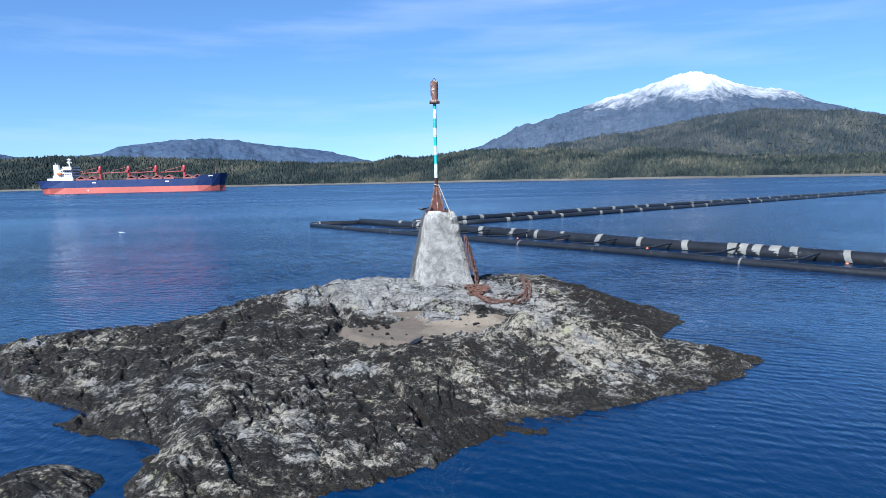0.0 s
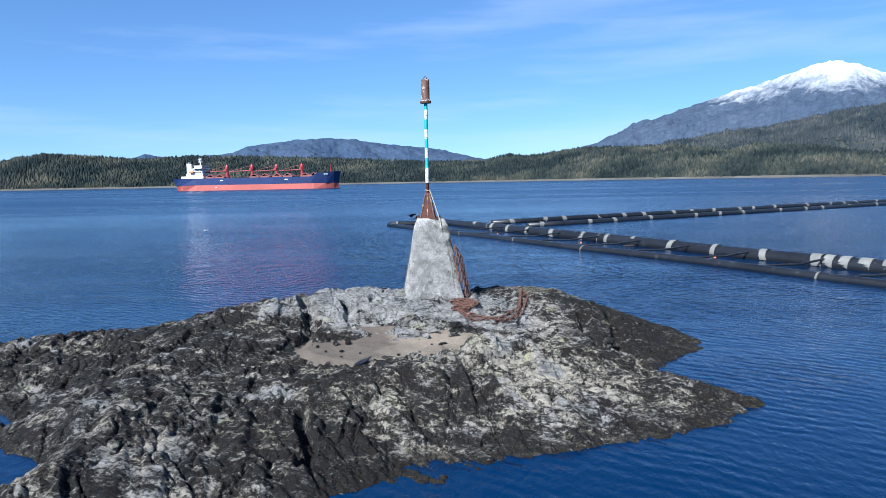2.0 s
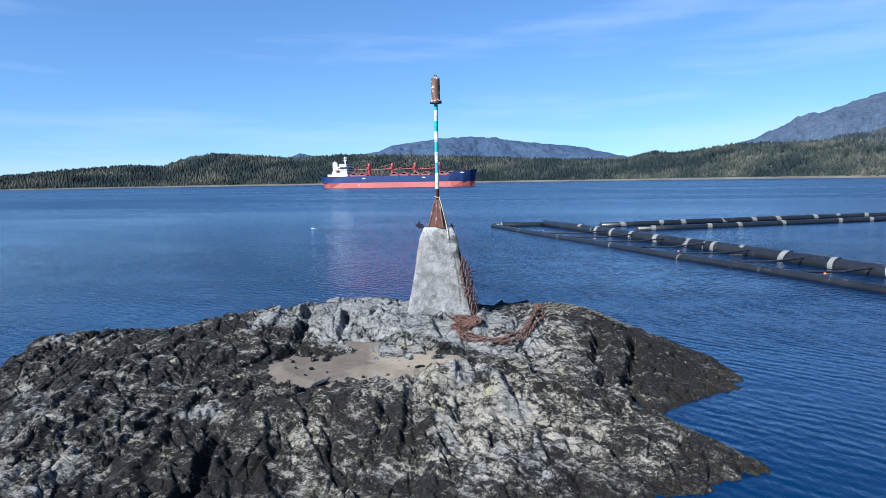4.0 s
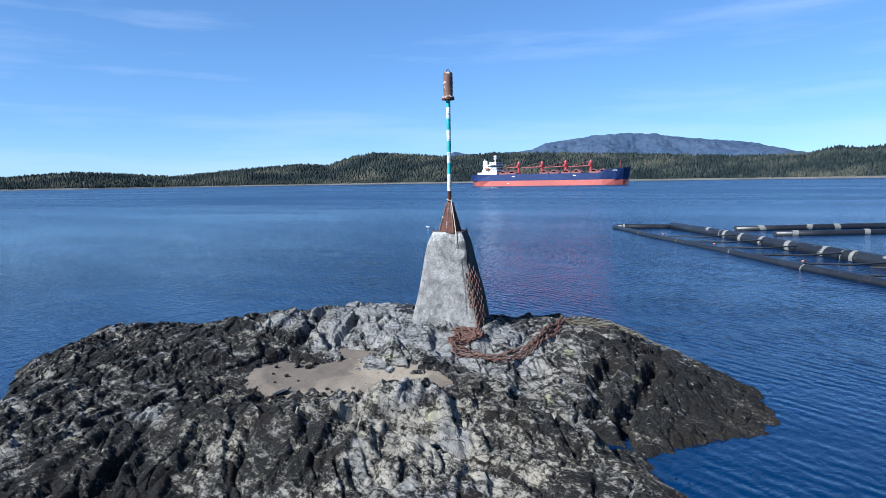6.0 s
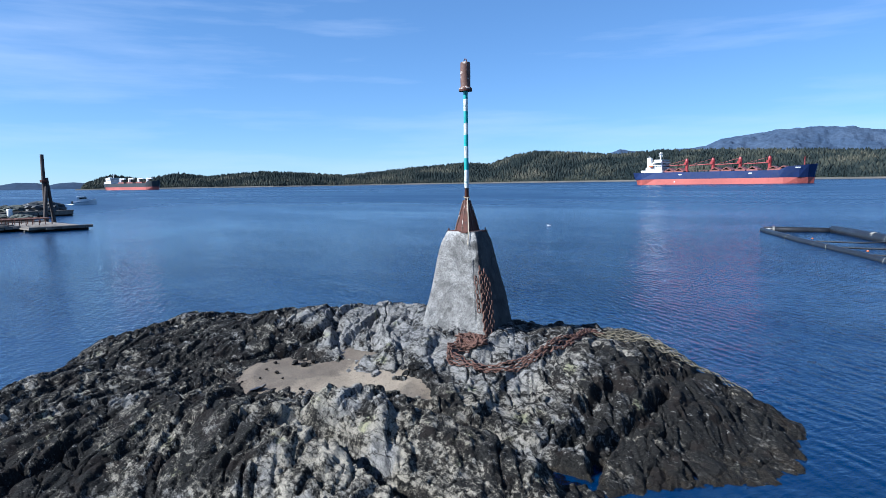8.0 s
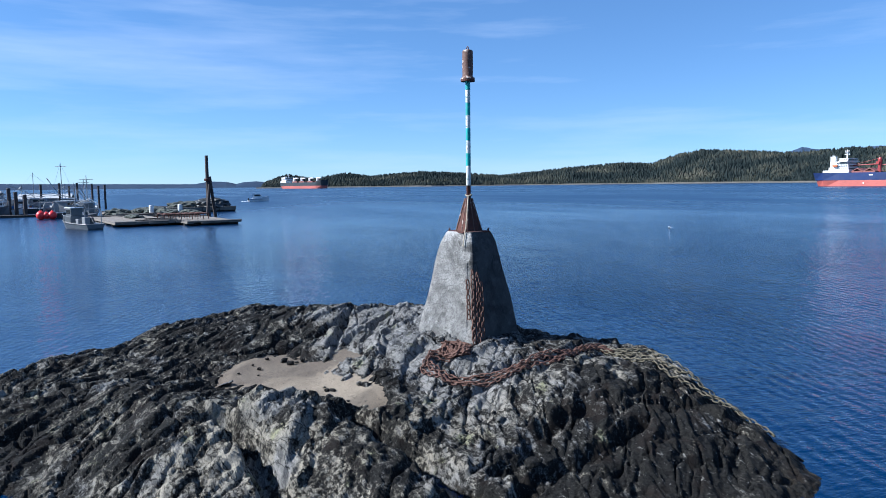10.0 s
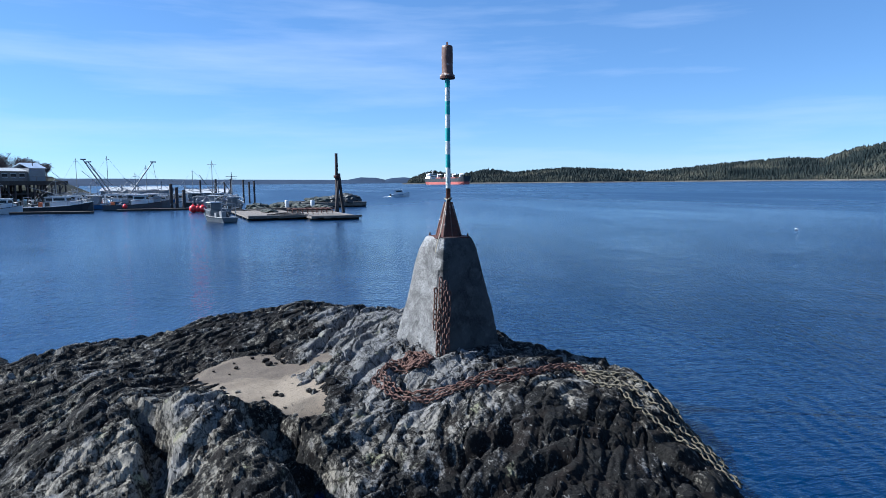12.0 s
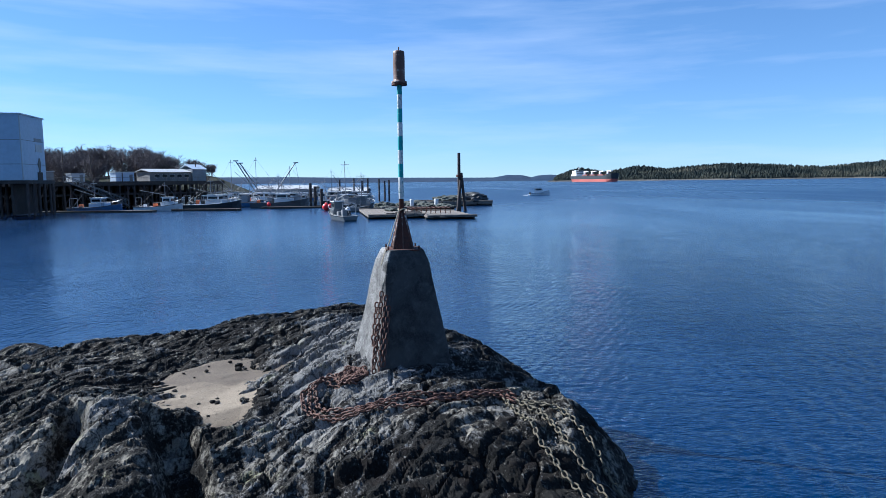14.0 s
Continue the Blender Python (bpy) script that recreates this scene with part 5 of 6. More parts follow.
# ---------------------------------------------------------------- harbour
def fishing_boat(m, L, hull, label, cabin=M_BOATW, style=0, mast=6.0):
    t = thing("fishing_boat", m, label, "boat", "moored fishing boats")
    B, H = L * 0.15, L * 0.088
    rows = [(0, 0.75, 0.92, 0.0), (0.15, 0.95, 1.05, 0), (0.45, 1.0, 1.1, 0.05), (0.7, 0.85, 1.05, 0.25), (0.88, 0.45, 0.75, 0.55), (1.0, 0.04, 0.12, 0.85)]
    part("hull", loft([[(x * L, -b0 * B * 0.9, -0.25), (x * L, -b1 * B, H * (1 + up)), (x * L, b1 * B, H * (1 + up)), (x * L, b0 * B * 0.9, -0.25)] for x, b0, b1, up in rows]), hull, t)
    part("rub_rail", rods(*[((a[0] * L, s * a[2] * B * 1.02, H * (1 + a[3])), (b[0] * L, s * b[2] * B * 1.02, H * (1 + b[3])), 0.07) for a, b in zip(rows, rows[1:]) for s in (-1, 1)], seg=5), M_BOATK if hull is not M_BOATK else M_BOATW, t)
    c0, c1 = (0.42, 0.72) if style != 1 else (0.58, 0.86)
    cab = part("cabin", boxes((c0 * L, c1 * L, -B * 0.72, B * 0.72, H * 0.9, H + 1.05), ((c0 + 0.03) * L, (c1 - 0.07) * L, -B * 0.6, B * 0.6, H + 1.05, H + 2.05), bevel=0.06), cabin, t)
    part("window", boxes(((c0 + 0.05) * L, (c1 - 0.09) * L, -B * 0.62, B * 0.62, H + 1.3, H + 1.8)), M_GLASS, cab)
    part("window", boxes(((c1 - 0.075) * L, (c1 - 0.066) * L, -B * 0.5, B * 0.5, H + 1.25, H + 1.8)), M_GLASS, cab)
    part("roof", boxes(((c0 + 0.01) * L, (c1 - 0.05) * L, -B * 0.68, B * 0.68, H + 2.05, H + 2.18)), M_BOATW, cab)
    mx = (c0 + 0.06) * L
    part("mast", rods(((mx, 0, H + 2), (mx, 0, H + 2 + mast), 0.09, 0.05), ((mx, -1.1, H + 1.2 + mast), (mx, 1.1, H + 1.2 + mast), 0.045), ((mx, 0, H + 2.6), (0.1 * L, 0, H + 1.2 + mast * 0.7), 0.06)), M_GREY, t)
    part("rigging", rods(((mx, 0, H + 1.8 + mast), (0.97 * L, 0, H * 1.8), 0.018), ((mx, 0, H + 1.8 + mast), (0.03 * L, 0, H), 0.018), seg=4), M_GREY, t)
    if style == 2:
        part("net_drum", lathe([(1.0, -0.9), (1.0, -0.8), (0.45, -0.78), (0.45, 0.78), (1.0, 0.8), (1.0, 0.9)], 14), M_GREY, t).matrix_basis = pose(0.16 * L, 0, H + 0.9, 90)
    # gear on deck: totes, coiled line, floats and rails
    gear = random.Random(int(L * 97 + mast * 13))
    for q in range(5):
        gx, gy, gw = gear.uniform(0.08, c0 - 0.04) * L, gear.uniform(-0.6, 0.6) * B, gear.uniform(0.3, 0.7)
        part("deck_gear", boxes((gx, gx + gw * 1.3, gy, gy + gw, H * 0.95, H + gw * gear.uniform(0.6, 1.6)), bevel=0.05), gear.choice((M_BOATK, M_BOATW, M_ORANGE, M_BOATB, M_GREY, M_TARP)), t)
    part("bow_rail", rods(*[((x * L, e * b * B, H * (1 + up)), (x * L, e * b * B, H * (1 + up) + 0.85), 0.04) for x, _, b, up in rows[2:] for e in (-1, 1)], *[((a[0] * L, e * a[2] * B, H * (1 + a[3]) + 0.85), (b[0] * L, e * b[2] * B, H * (1 + b[3]) + 0.85), 0.04) for a, b in zip(rows[2:], rows[3:]) for e in (-1, 1)], seg=4), M_BOATG, t)
    part("boot_stripe", loft([[(x * L, -(b0 * 0.94 + 0.02) * B, -0.1), (x * L, -(b0 * 0.96 + 0.02) * B, 0.18), (x * L, (b0 * 0.96 + 0.02) * B, 0.18), (x * L, (b0 * 0.94 + 0.02) * B, -0.1)] for x, b0, b1, up in rows]), M_BOATK, t, "dark stripe along the waterline")
    part("gantry", rods(((0.06 * L, -B * 0.8, H), (0.06 * L, -B * 0.8, H + 2), 0.06), ((0.06 * L, B * 0.8, H), (0.06 * L, B * 0.8, H + 2), 0.06), ((0.06 * L, -B * 0.8, H + 2), (0.06 * L, B * 0.8, H + 2), 0.06)), M_GREY, t)
    return t


def buoy(m, r, mat, label):
    bm = bmesh.new()
    bmesh.ops.create_uvsphere(bm, u_segments=12, v_segments=9, radius=r)
    rod(bm, (0, 0, r * 0.9), (0, 0, r * 1.25), r * 0.2, seg=8)
    ob = part("fender_buoy", bm, mat, smooth=True)
    ob.matrix_basis = m
    tagged(ob, label, "buoy", "fender buoys")


def raft(m, w, d, label, seed, planks=True, high=0.55):
    """A log float: dark logs below, rows of planks on top."""
    t = thing("log_raft", m, label, "raft", "log rafts")
    rng = random.Random(seed)
    for i in range(5):
        part("log", rods(((0, d * (i + 0.5) / 5, 0.02), (w, d * (i + 0.5) / 5, 0.02), 0.30), seg=8), M_LOG, t)
    n = max(4, int(w / 0.9))
    bm = boxes((0, w / n - 0.05, 0, d, 0.30, high), bevel=0.02)
    first = part("plank", bm, M_PLANK, t)
    for i in range(1, n):
        ob = new("plank", first.data)
        ob.parent = t
        ob.location = (w * i / n, rng.uniform(-0.25, 0.25), rng.uniform(-0.03, 0.05))
    for y in (0.15, d - 0.15):
        part("rim_log", rods(((0, y, high + 0.1), (w, y, high + 0.1), 0.13), seg=7), M_PLANK, t)
    return t


def heap(m, rx, ry, h, mat, label, seed, name="fishing_net"):
    bm = bmesh.new()
    bmesh.ops.create_icosphere(bm, subdivisions=4, radius=1)
    for p in bm.verts:
        s = 1 + 0.35 * noise.noise(p.co * 2.1 + Vector((seed, 0, 0))) + 0.16 * noise.noise(p.co * 6 + Vector((0, seed, 0)))
        p.co = Vector((p.co.x * rx * s, p.co.y * ry * s, max(p.co.z, -0.05) * h * s))
    ob = part(name, bm, mat)
    ob.matrix_basis = m
    tagged(ob, label, "netting" if name == "fishing_net" else "cover")


def dolphin(x, y):
    t = thing("mooring_dolphin", pose(x, y, -2), "tall dark timber mooring pile with two shorter raking piles", "pile")
    part("pile", rods(((0, 0, 0), (0.05, 0.0, 13.2), 0.34, 0.28), seg=12), M_PILE, t)
    part("pile", rods(((-0.3, 1.4, 0), (0.05, 0.42, 9.4), 0.30, 0.26), seg=12), M_PILE, t)
    part("pile", rods(((0.9, -0.6, 0), (0.35, 0.3, 8.0), 0.30, 0.26), seg=12), M_PILE, t)
    part("lashing", lathe([(0.52, 8.6), (0.56, 8.65), (0.56, 9.0), (0.52, 9.05)], 12), M_RUST, t)


def wharf():
    a, b = Vector((-169.5, -30.5, 0)), Vector((-136.0, -59.5, 0))
    L = (b - a).length
    m = Matrix.Translation(a) @ (b - a).to_track_quat("X", "Z").to_matrix().to_4x4()
    t = thing("timber_wharf", m, "high dark timber wharf standing on many piles", "wharf")
    D, E = 22.0, L + 26
    part("deck", boxes((-4, E, -D, 0, 6.2, 6.7)), M_LOG, t)
    for y in (-0.2, -7.5, -14):
        part("beam", boxes((-4, E, y, y + 0.35, 5.7, 6.2)), M_LOG, t)
        part("beam", boxes((-4, E, y - 0.25, y - 0.05, 3.4, 3.75)), M_LOG, t)
    # added dark sheet behind the piles, standing in for the shade under the deck
    part("shade_wall", boxes((0, E, -D - 0.4, -D, -1, 6.2)), M_LOG, t, "dark added wall for the shade under the wharf")
    rng = random.Random(6)
    x = -3.8
    while x < E:
        for y in (-0.2, -5, -10, -16):
            q = x + rng.uniform(-0.5, 0.5)
            part("pile", rods(((q, y, -2.5), (q + rng.uniform(-0.15, 0.15), y, 6.0), 0.22), seg=7), M_PILE, t)
        if rng.random() < 0.7:
            part("brace", rods(((x, 0.05, 1.2), (x + rng.choice((-3, 3)), 0.05, 5.4), 0.12), seg=5), M_PILE, t)
        x += 2.1
    part("rail", rods(*[((q, -0.1, 6.7), (q, -0.1, 7.7), 0.06) for q in range(1, int(L), 3)], ((0, -0.1, 7.7), (L, -0.1, 7.7), 0.05), seg=5), M_PLANK, t)
    # long low building near the end of the deck
    h = thing("wharf_building", m @ pose(-1.2, -12.0, 6.7), "low grey timber building with a pale metal roof", "building")
    part("wall", boxes((4.2, 16, 0, 7, 0, 2.4)), M_WALLG, h)
    part("roof", loft([[(x, -0.6, 2.4), (x, 3.5, 3.3), (x, 7.6, 2.4), (x, 3.5, 3.0)] for x in (4.3, 16.5)]), M_ROOF, h)
    part("gable", boxes((0, 4.1, 0.5, 7.5, 0, 3.2)), M_GREY, h)
    part("roof", loft([[(x, 0.2, 3.2), (x, 4, 4.6), (x, 7.8, 3.2), (x, 4, 4.3)] for x in (-0.3, 4.2)]), M_SHED, h)
    for i in range(5):
        w = part("window", boxes((5.0 + 2.1 * i, 6.2 + 2.1 * i, 6.96, 7.06, 0.9, 1.8)), M_GLASS, h)
        part("frame", boxes((4.92 + 2.1 * i, 6.28 + 2.1 * i, 6.98, 7.04, 0.8, 0.9), (4.92 + 2.1 * i, 6.28 + 2.1 * i, 6.98, 7.04, 1.8, 1.9)), M_BOATW, w)
    for i, (x, w, hh, mt) in enumerate(((20.5, 4.6, 2.2, M_SHED), (32.0, 3.0, 1.8, M_ROOF), (38.5, 2.6, 2.4, M_WALLG))):
        k = thing("site_hut", m @ pose(x, -5.0 - i, 6.7), "small pale hut standing on the wharf deck", "hut", "huts on the wharf")
        part("wall", boxes((0, w, 0, 3, 0, hh), bevel=0.03), mt, k)
        part("roof", boxes((-0.2, w + 0.2, -0.2, 3.2, hh, hh + 0.18)), M_ROOF, k)
        part("door", boxes((0.4, 1.2, 3.0, 3.05, 0.05, 1.7)), M_WALLG, k)
    for x, y, z in ((L - 8, -4, 8), (23.5, -2, 5.5), (1.0, -6, 5.5), (30.5, -3, 6.5)):
        p = thing("lamp_post", m @ pose(x, y, 6.7), "thin dark post on the wharf", "post", "posts on the wharf")
        part("post", rods(((0, 0, 0), (0, 0, z), 0.11), seg=7), M_PILE, p)
        part("arm", rods(((0, 0, z - 0.2), (0.9, 0, z), 0.05), seg=5), M_PILE, p)
    # gangway down to the floats
    g = thing("gangway", m @ pose(L - 6.0, 1.4, 0), "pale metal gangway sloping down to the floats", "gangway")
    bm = bmesh.new()
    v = [bm.verts.new(p) for p in ((0, -0.7, 6.8), (0, 0.7, 6.8), (-14, 0.7, 1.0), (-14, -0.7, 1.0), (0, -0.7, 6.6), (0, 0.7, 6.6), (-14, 0.7, 0.8), (-14, -0.7, 0.8))]
    for q in ((0, 1, 2, 3), (7, 6, 5, 4), (0, 4, 5, 1), (1, 5, 6, 2), (2, 6, 7, 3), (3, 7, 4, 0)):
        bm.faces.new([v[i] for i in q])
    part("walkway", bm, M_BOATG, g)
    for y in (-0.7, 0.7):
        part("handrail", rods(((0, y, 8.0), (-14, y, 2.2), 0.09), *[((-s * 1.4, y, 6.8 - 0.58 * s), (-s * 1.4, y, 8.0 - 0.58 * s), 0.06) for s in range(11)], *[((-s * 1.4, y, 6.8 - 0.58 * s), (-s * 1.4 - 1.4, y, 7.42 - 0.58 * s), 0.05) for s in range(10)], seg=5), M_BOATG, g)


def shed():
    t = thing("net_shed", pose(-114.6, -49.4, 0, 0, 0, -171), "tall pale blue clad shed standing over the wharf", "shed")
    body = part("wall", boxes((0, 11.4, 0, 24, 7.0, 19.4)), M_SHED, t)
    part("roof", boxes((-0.2, 11.6, -0.2, 24.2, 19.4, 19.65)), M_ROOF, t)
    for z in (10.0, 14.6):
        part("seam", boxes((-0.03, 11.43, -0.03, 24.03, z, z + 0.12)), M_GREY, t)
    part("corner_trim", boxes((-0.06, 0.14, -0.06, 0.14, 7, 19.4)), M_ROOF, t)
    part("sign_bar", boxes((6.2, 10.0, -0.09, -0.03, 14.6, 15.3)), M_GREY, t, "row of dark grey bars on the cladding")
    part("sign_bar", boxes((6.6, 10.0, -0.09, -0.03, 12.6, 14.1)), M_ROOF, t)
    part("sign_shape", loft([[(x, -0.08, z), (x + w, -0.08, z), (x + w, -0.03, z), (x, -0.03, z)] for x, w, z in ((7.4, 1.2, 7.6), (7.8, 0.8, 9.0), (7.2, 1.7, 10.2), (8.0, 0.6, 11.4))]), M_BOATK, t, "dark tall mark on the cladding")
    part("door", boxes((7.0, 9.4, -0.10, 0.0, 7.0, 8.6)), M_LOG, t)
    part("platform", boxes((-1, 12.4, -1.2, 25, 6.3, 6.98)), M_LOG, t)
    for x in (-0.6, 2.2, 5.0, 7.8, 10.6, 12.2):
        for y in (-0.8, 5, 11, 18):
            part("pile", rods(((x, y, -2.5), (x, y, 6.4), 0.26), seg=7), M_PILE, t)
    part("fender_wall", boxes((0.2, 11.6, 2.0, 2.4, 0.3, 6.3)), M_LOG, t)


def bare_tree(x, y, z, h, seed):
    rng = random.Random(seed)
    t = thing("bare_tree", pose(x, y, z), "leafless grey-brown tree on the slope behind the wharf", "tree", "bare trees behind the wharf")
    part("trunk", rods(((0, 0, 0), (rng.uniform(-0.4, 0.4), 0.2, h * 0.55), 0.26, 0.14), seg=6), M_BARE, t)
    bm = bmesh.new()
    for i in range(40):
        a, up = rng.uniform(0, math.tau), rng.uniform(0.25, 0.6)
        s = rng.uniform(0.16, 0.36) * h
        p = Vector((0, 0, h * up))
        q = p + Vector((math.cos(a) * s, math.sin(a) * s, rng.uniform(0.10, 0.42) * h))
        rod(bm, p, q, 0.09, 0.035, seg=3, caps=False)
        for j in range(9):
            o = p.lerp(q, rng.uniform(0.4, 1))
            e = o + Vector((rng.uniform(-1, 1), rng.uniform(-1, 1), rng.uniform(0.1, 1.1))) * h * 0.13
            rod(bm, o, e, 0.06, 0.03, seg=3, caps=False)
            for _ in range(2):
                e2 = e + Vector((rng.uniform(-1, 1), rng.uniform(-1, 1), rng.uniform(-0.1, 0.9))) * h * 0.07
                rod(bm, o.lerp(e, 0.7), e2, 0.05, 0.025, seg=3, caps=False)
    part("crown", bm, M_BARE, t, "crown of bare twigs")
    return t


def slope():
    """The wooded bank behind the wharf."""
    n, m = 40, 14
    v = []
    for j in range(m):
        for i in range(n):
            a, d = -126 + 24 * i / (n - 1), 195 + 150 * j / (m - 1)
            x, y = 15.8 + d * math.sin(radians(a)), 25.1 + d * math.cos(radians(a))
            fade = min(1, max(0, (-102.5 - a) / 4))
            v.append((x, y, -1 + fade * (3 + 7.0 * math.sin(min(1, j / 7) * math.pi / 2)) + 0.8 * noise.noise(Vector((x * 0.05, y * 0.05, 0)))))
    f = [(j * n + i, j * n + i + 1, (j + 1) * n + i + 1, (j + 1) * n + i) for j in range(m - 1) for i in range(n - 1)]
    tagged(raw("bank", v, f, M_FLOOR), "brown wooded bank behind the wharf", "bank", kind="structure")
    rng = random.Random(12)
    kinds = [bare_tree(0, 0, 0, 11.5, k) for k in range(5)]
    spots = []
    for i in range(95):
        a = rng.uniform(-124, -106.4)
        d = rng.uniform(205, 290)
        spots.append((15.8 + d * math.sin(radians(a)), 25.1 + d * math.cos(radians(a)), a, d))
    for i, (x, y, a, d) in enumerate(spots):
        z = 2.0 + 6.2 * min(1, (d - 195) / 75)
        s = np.interp(a, [-124, -112, -109.5, -106.4], [0.82, 1.0, 0.75, 0.45])
        if i < 5:
            kinds[i].matrix_basis = pose(x, y, z, 0, 0, rng.uniform(0, 360))
        else:
            o = copy_thing(kinds[i % 5], pose(x, y, z, 0, 0, rng.uniform(0, 360)))
            o.scale = (s, s, s)


def harbour():
    slope()
    wharf()
    shed()
    dolphin(-112.5, 33.7)
    # rafts
    raft(pose(-88.5, 17.8, 0, 0, 0, 98), 9.0, 26, "grey plank float moored in the harbour", 1)
    raft(pose(-85.6, 27.0, 0, 0, 0, 97), 7.8, 20, "low grey plank float with loose timber", 2, high=0.48)
    raft(pose(-116.5, 18.5, 0, 0, 0, 97), 15, 18, "grey plank float behind the first", 3, high=0.7)
    raft(pose(-138.0, 27.0, 0, 0, 0, 95), 16.5, 12, "dark float carrying a covered heap", 4, high=1.0)
    heap(pose(-143.5, 38.6, 1.0), 4.2, 4.0, 2.0, M_TARP, "rounded dark tarpaulin heap on a float", 3, "tarpaulin")
    heap(pose(-143.5, 32.6, 1.0), 3.0, 3.4, 1.4, M_NET, "pale grey heap of netting on a float", 7)
    for i, (x, y, rx, ry, h) in enumerate(((-121, 19, 3, 2.3, 1.0), (-122, 23.5, 3, 2.4, 1.1), (-120, 27.5, 2.6, 2.3, 0.8), (-118, 31, 2.4, 1.8, 0.7), (-127, 26, 3, 3, 1.1), (-106, 21, 2, 1.4, 0.5))):
        heap(pose(x, y, 0.65), rx, ry, h, M_NET, "heap of greenish fishing net on a float", i + 20)
    for i, (x, y) in enumerate(((-118.5, 24.5), (-119, 29.5))):
        ob = part("plastic_drum", lathe([(0.40, 0), (0.42, 0.05), (0.42, 1.5), (0.38, 1.58)], 14), M_BOATW, smooth=True)
        ob.matrix_basis = pose(x, y, 0.7)
        tagged(ob, "pale plastic drum standing on a float", "drum")
    rk = thing("rusty_rack", pose(-91.5, 24.5, 0.55, 0, 0, 97), "rusty steel rack lying on the plank float", "rack")
    for i in range(9):
        part("bar", rods(((i * 0.8, 0, 0.1), (i * 0.8, 0, 0.95), 0.06), ((i * 0.8, 0, 0.95), (i * 0.8, 5, 0.95), 0.05), ((i * 0.8, 5, 0.1), (i * 0.8, 5, 0.95), 0.06), seg=5), M_RUST, rk)
    part("rail", rods(((0, 0, 0.95), (6.4, 0, 0.95), 0.06), ((0, 5, 0.95), (6.4, 5, 0.95), 0.06), seg=5), M_RUST, rk)
    # loose beams lying about on the floats
    rng = random.Random(77)
    for x, y, z in ((-90.5, 20.5, 0.62), (-94.5, 22.0, 0.62), (-107, 24, 0.78), (-110, 27, 0.78), (-112, 22, 0.78)):
        for k in range(3):
            L = rng.uniform(2.5, 5.5)
            ob = part("loose_timber", boxes((0, L, 0, 0.28, 0, 0.26), bevel=0.02), rng.choice((M_LOG, M_PLANK, M_PILE)))
            ob.matrix_basis = pose(x + rng.uniform(-0.6, 0.6), y + k * 0.5, z, 0, 0, rng.uniform(60, 130))
            tagged(ob, "loose weathered timber lying on a plank float", "timber", "loose timbers on the floats")
    # boats
    fishing_boat(pose(-84.5, 15.4, 0, 0, 0, 205), 8.6, M_BOATG, "grey aluminium fishing boat beside the plank float", M_BOATG, 1, 3.2)
    fishing_boat(pose(-127.5, 7.0, 0, 0, 0, 150), 11.5, M_BOATK, "dark fishing boat hung with red buoys", M_GREY, 2, 7.5)
    fishing_boat(pose(-132.5, 12.0, 0, 0, 0, 165), 11.0, M_BOATK, "dark fishing boat with nets on deck", M_GREY, 2, 4.5)
    fishing_boat(pose(-116.0, 13.0, 0, 0, 0, 170), 10.0, M_BOATG, "grey fishing boat moored in a row", M_BOATG, 1, 5.0)
    for x, y, r in ((-123.6, 6.6, 0.8), (-123.3, 8.4, 0.75), (-123.4, 7.5, 0.65)):
        buoy(pose(x, y, 0.75), r, M_BUOY, "bright red fender buoy hanging on a boat")
    buoy(pose(-112.2, 12.2, 0.5), 0.6, M_BOATW, "white fender buoy hanging on a boat")
    buoy(pose(-141.0, -9.0, 0.9), 0.5, M_BUOY, "bright red fender buoy hanging on a boat")
    fishing_boat(pose(-143.5, -13.5, 0, 0, 0, 86), 13.5, M_BOATG, "white and grey fishing boat with tall pilot house", M_BOATW, 0, 5)
    fishing_boat(pose(-138.0, -27.5, 0, 0, 0, 82), 13.5, M_BOATK, "dark hulled fishing boat with white cabin", M_BOATW, 0, 4)
    fishing_boat(pose(-135.0, -37.0, 0, 0, 0, 85), 10.5, M_BOATW, "white fishing boat with blue trim", M_BOATW, 1, 3.5)
    fishing_boat(pose(-131.5, -49.5, 0, 0, 0, 84), 11.5, M_BOATB, "blue fishing boat moored by the gangway", M_SHED, 0, 4)
    fishing_boat(pose(-156.0, -22.0, 0, 0, 0, 80), 15, M_BOATW, "white seine boat with raised booms", M_BOATW, 0, 9)
    fishing_boat(pose(-160.0, -14.0, 0, 0, 0, 84), 14, M_BOATB, "blue fishing boat lying behind others", M_BOATW, 2, 7)
    fishing_boat(pose(-165.0, -4.0, 0, 0, 0, 88), 14, M_BOATK, "dark fishing boat lying behind others", M_GREY, 2, 6)
    fishing_boat(pose(-170.0, -32.0, 0, 0, 0, 80), 15, M_BOATK, "dark seine boat lying behind others", M_BOATW, 0, 9)
    # more of the fleet, moored behind in rows
    rng = random.Random(31)
    hulls = (M_BOATW, M_BOATB, M_BOATK, M_BOATG)
    names = ("white", "blue", "dark", "grey")
    for i in range(22):
        k = rng.randrange(4)
        x, y = -150 - 9 * (i % 4) - rng.uniform(0, 4), -27 + 1.6 * i + rng.uniform(-1, 1)
        fishing_boat(pose(x, y, 0, 0, 0, rng.choice((80, 88, 262, 270)) + rng.uniform(-6, 6)), rng.uniform(9, 14), hulls[k], names[k] + " fishing boat moored among the fleet", rng.choice((M_BOATW, M_GREY, M_BOATW)), rng.randrange(3), rng.uniform(1.5, 4.5))
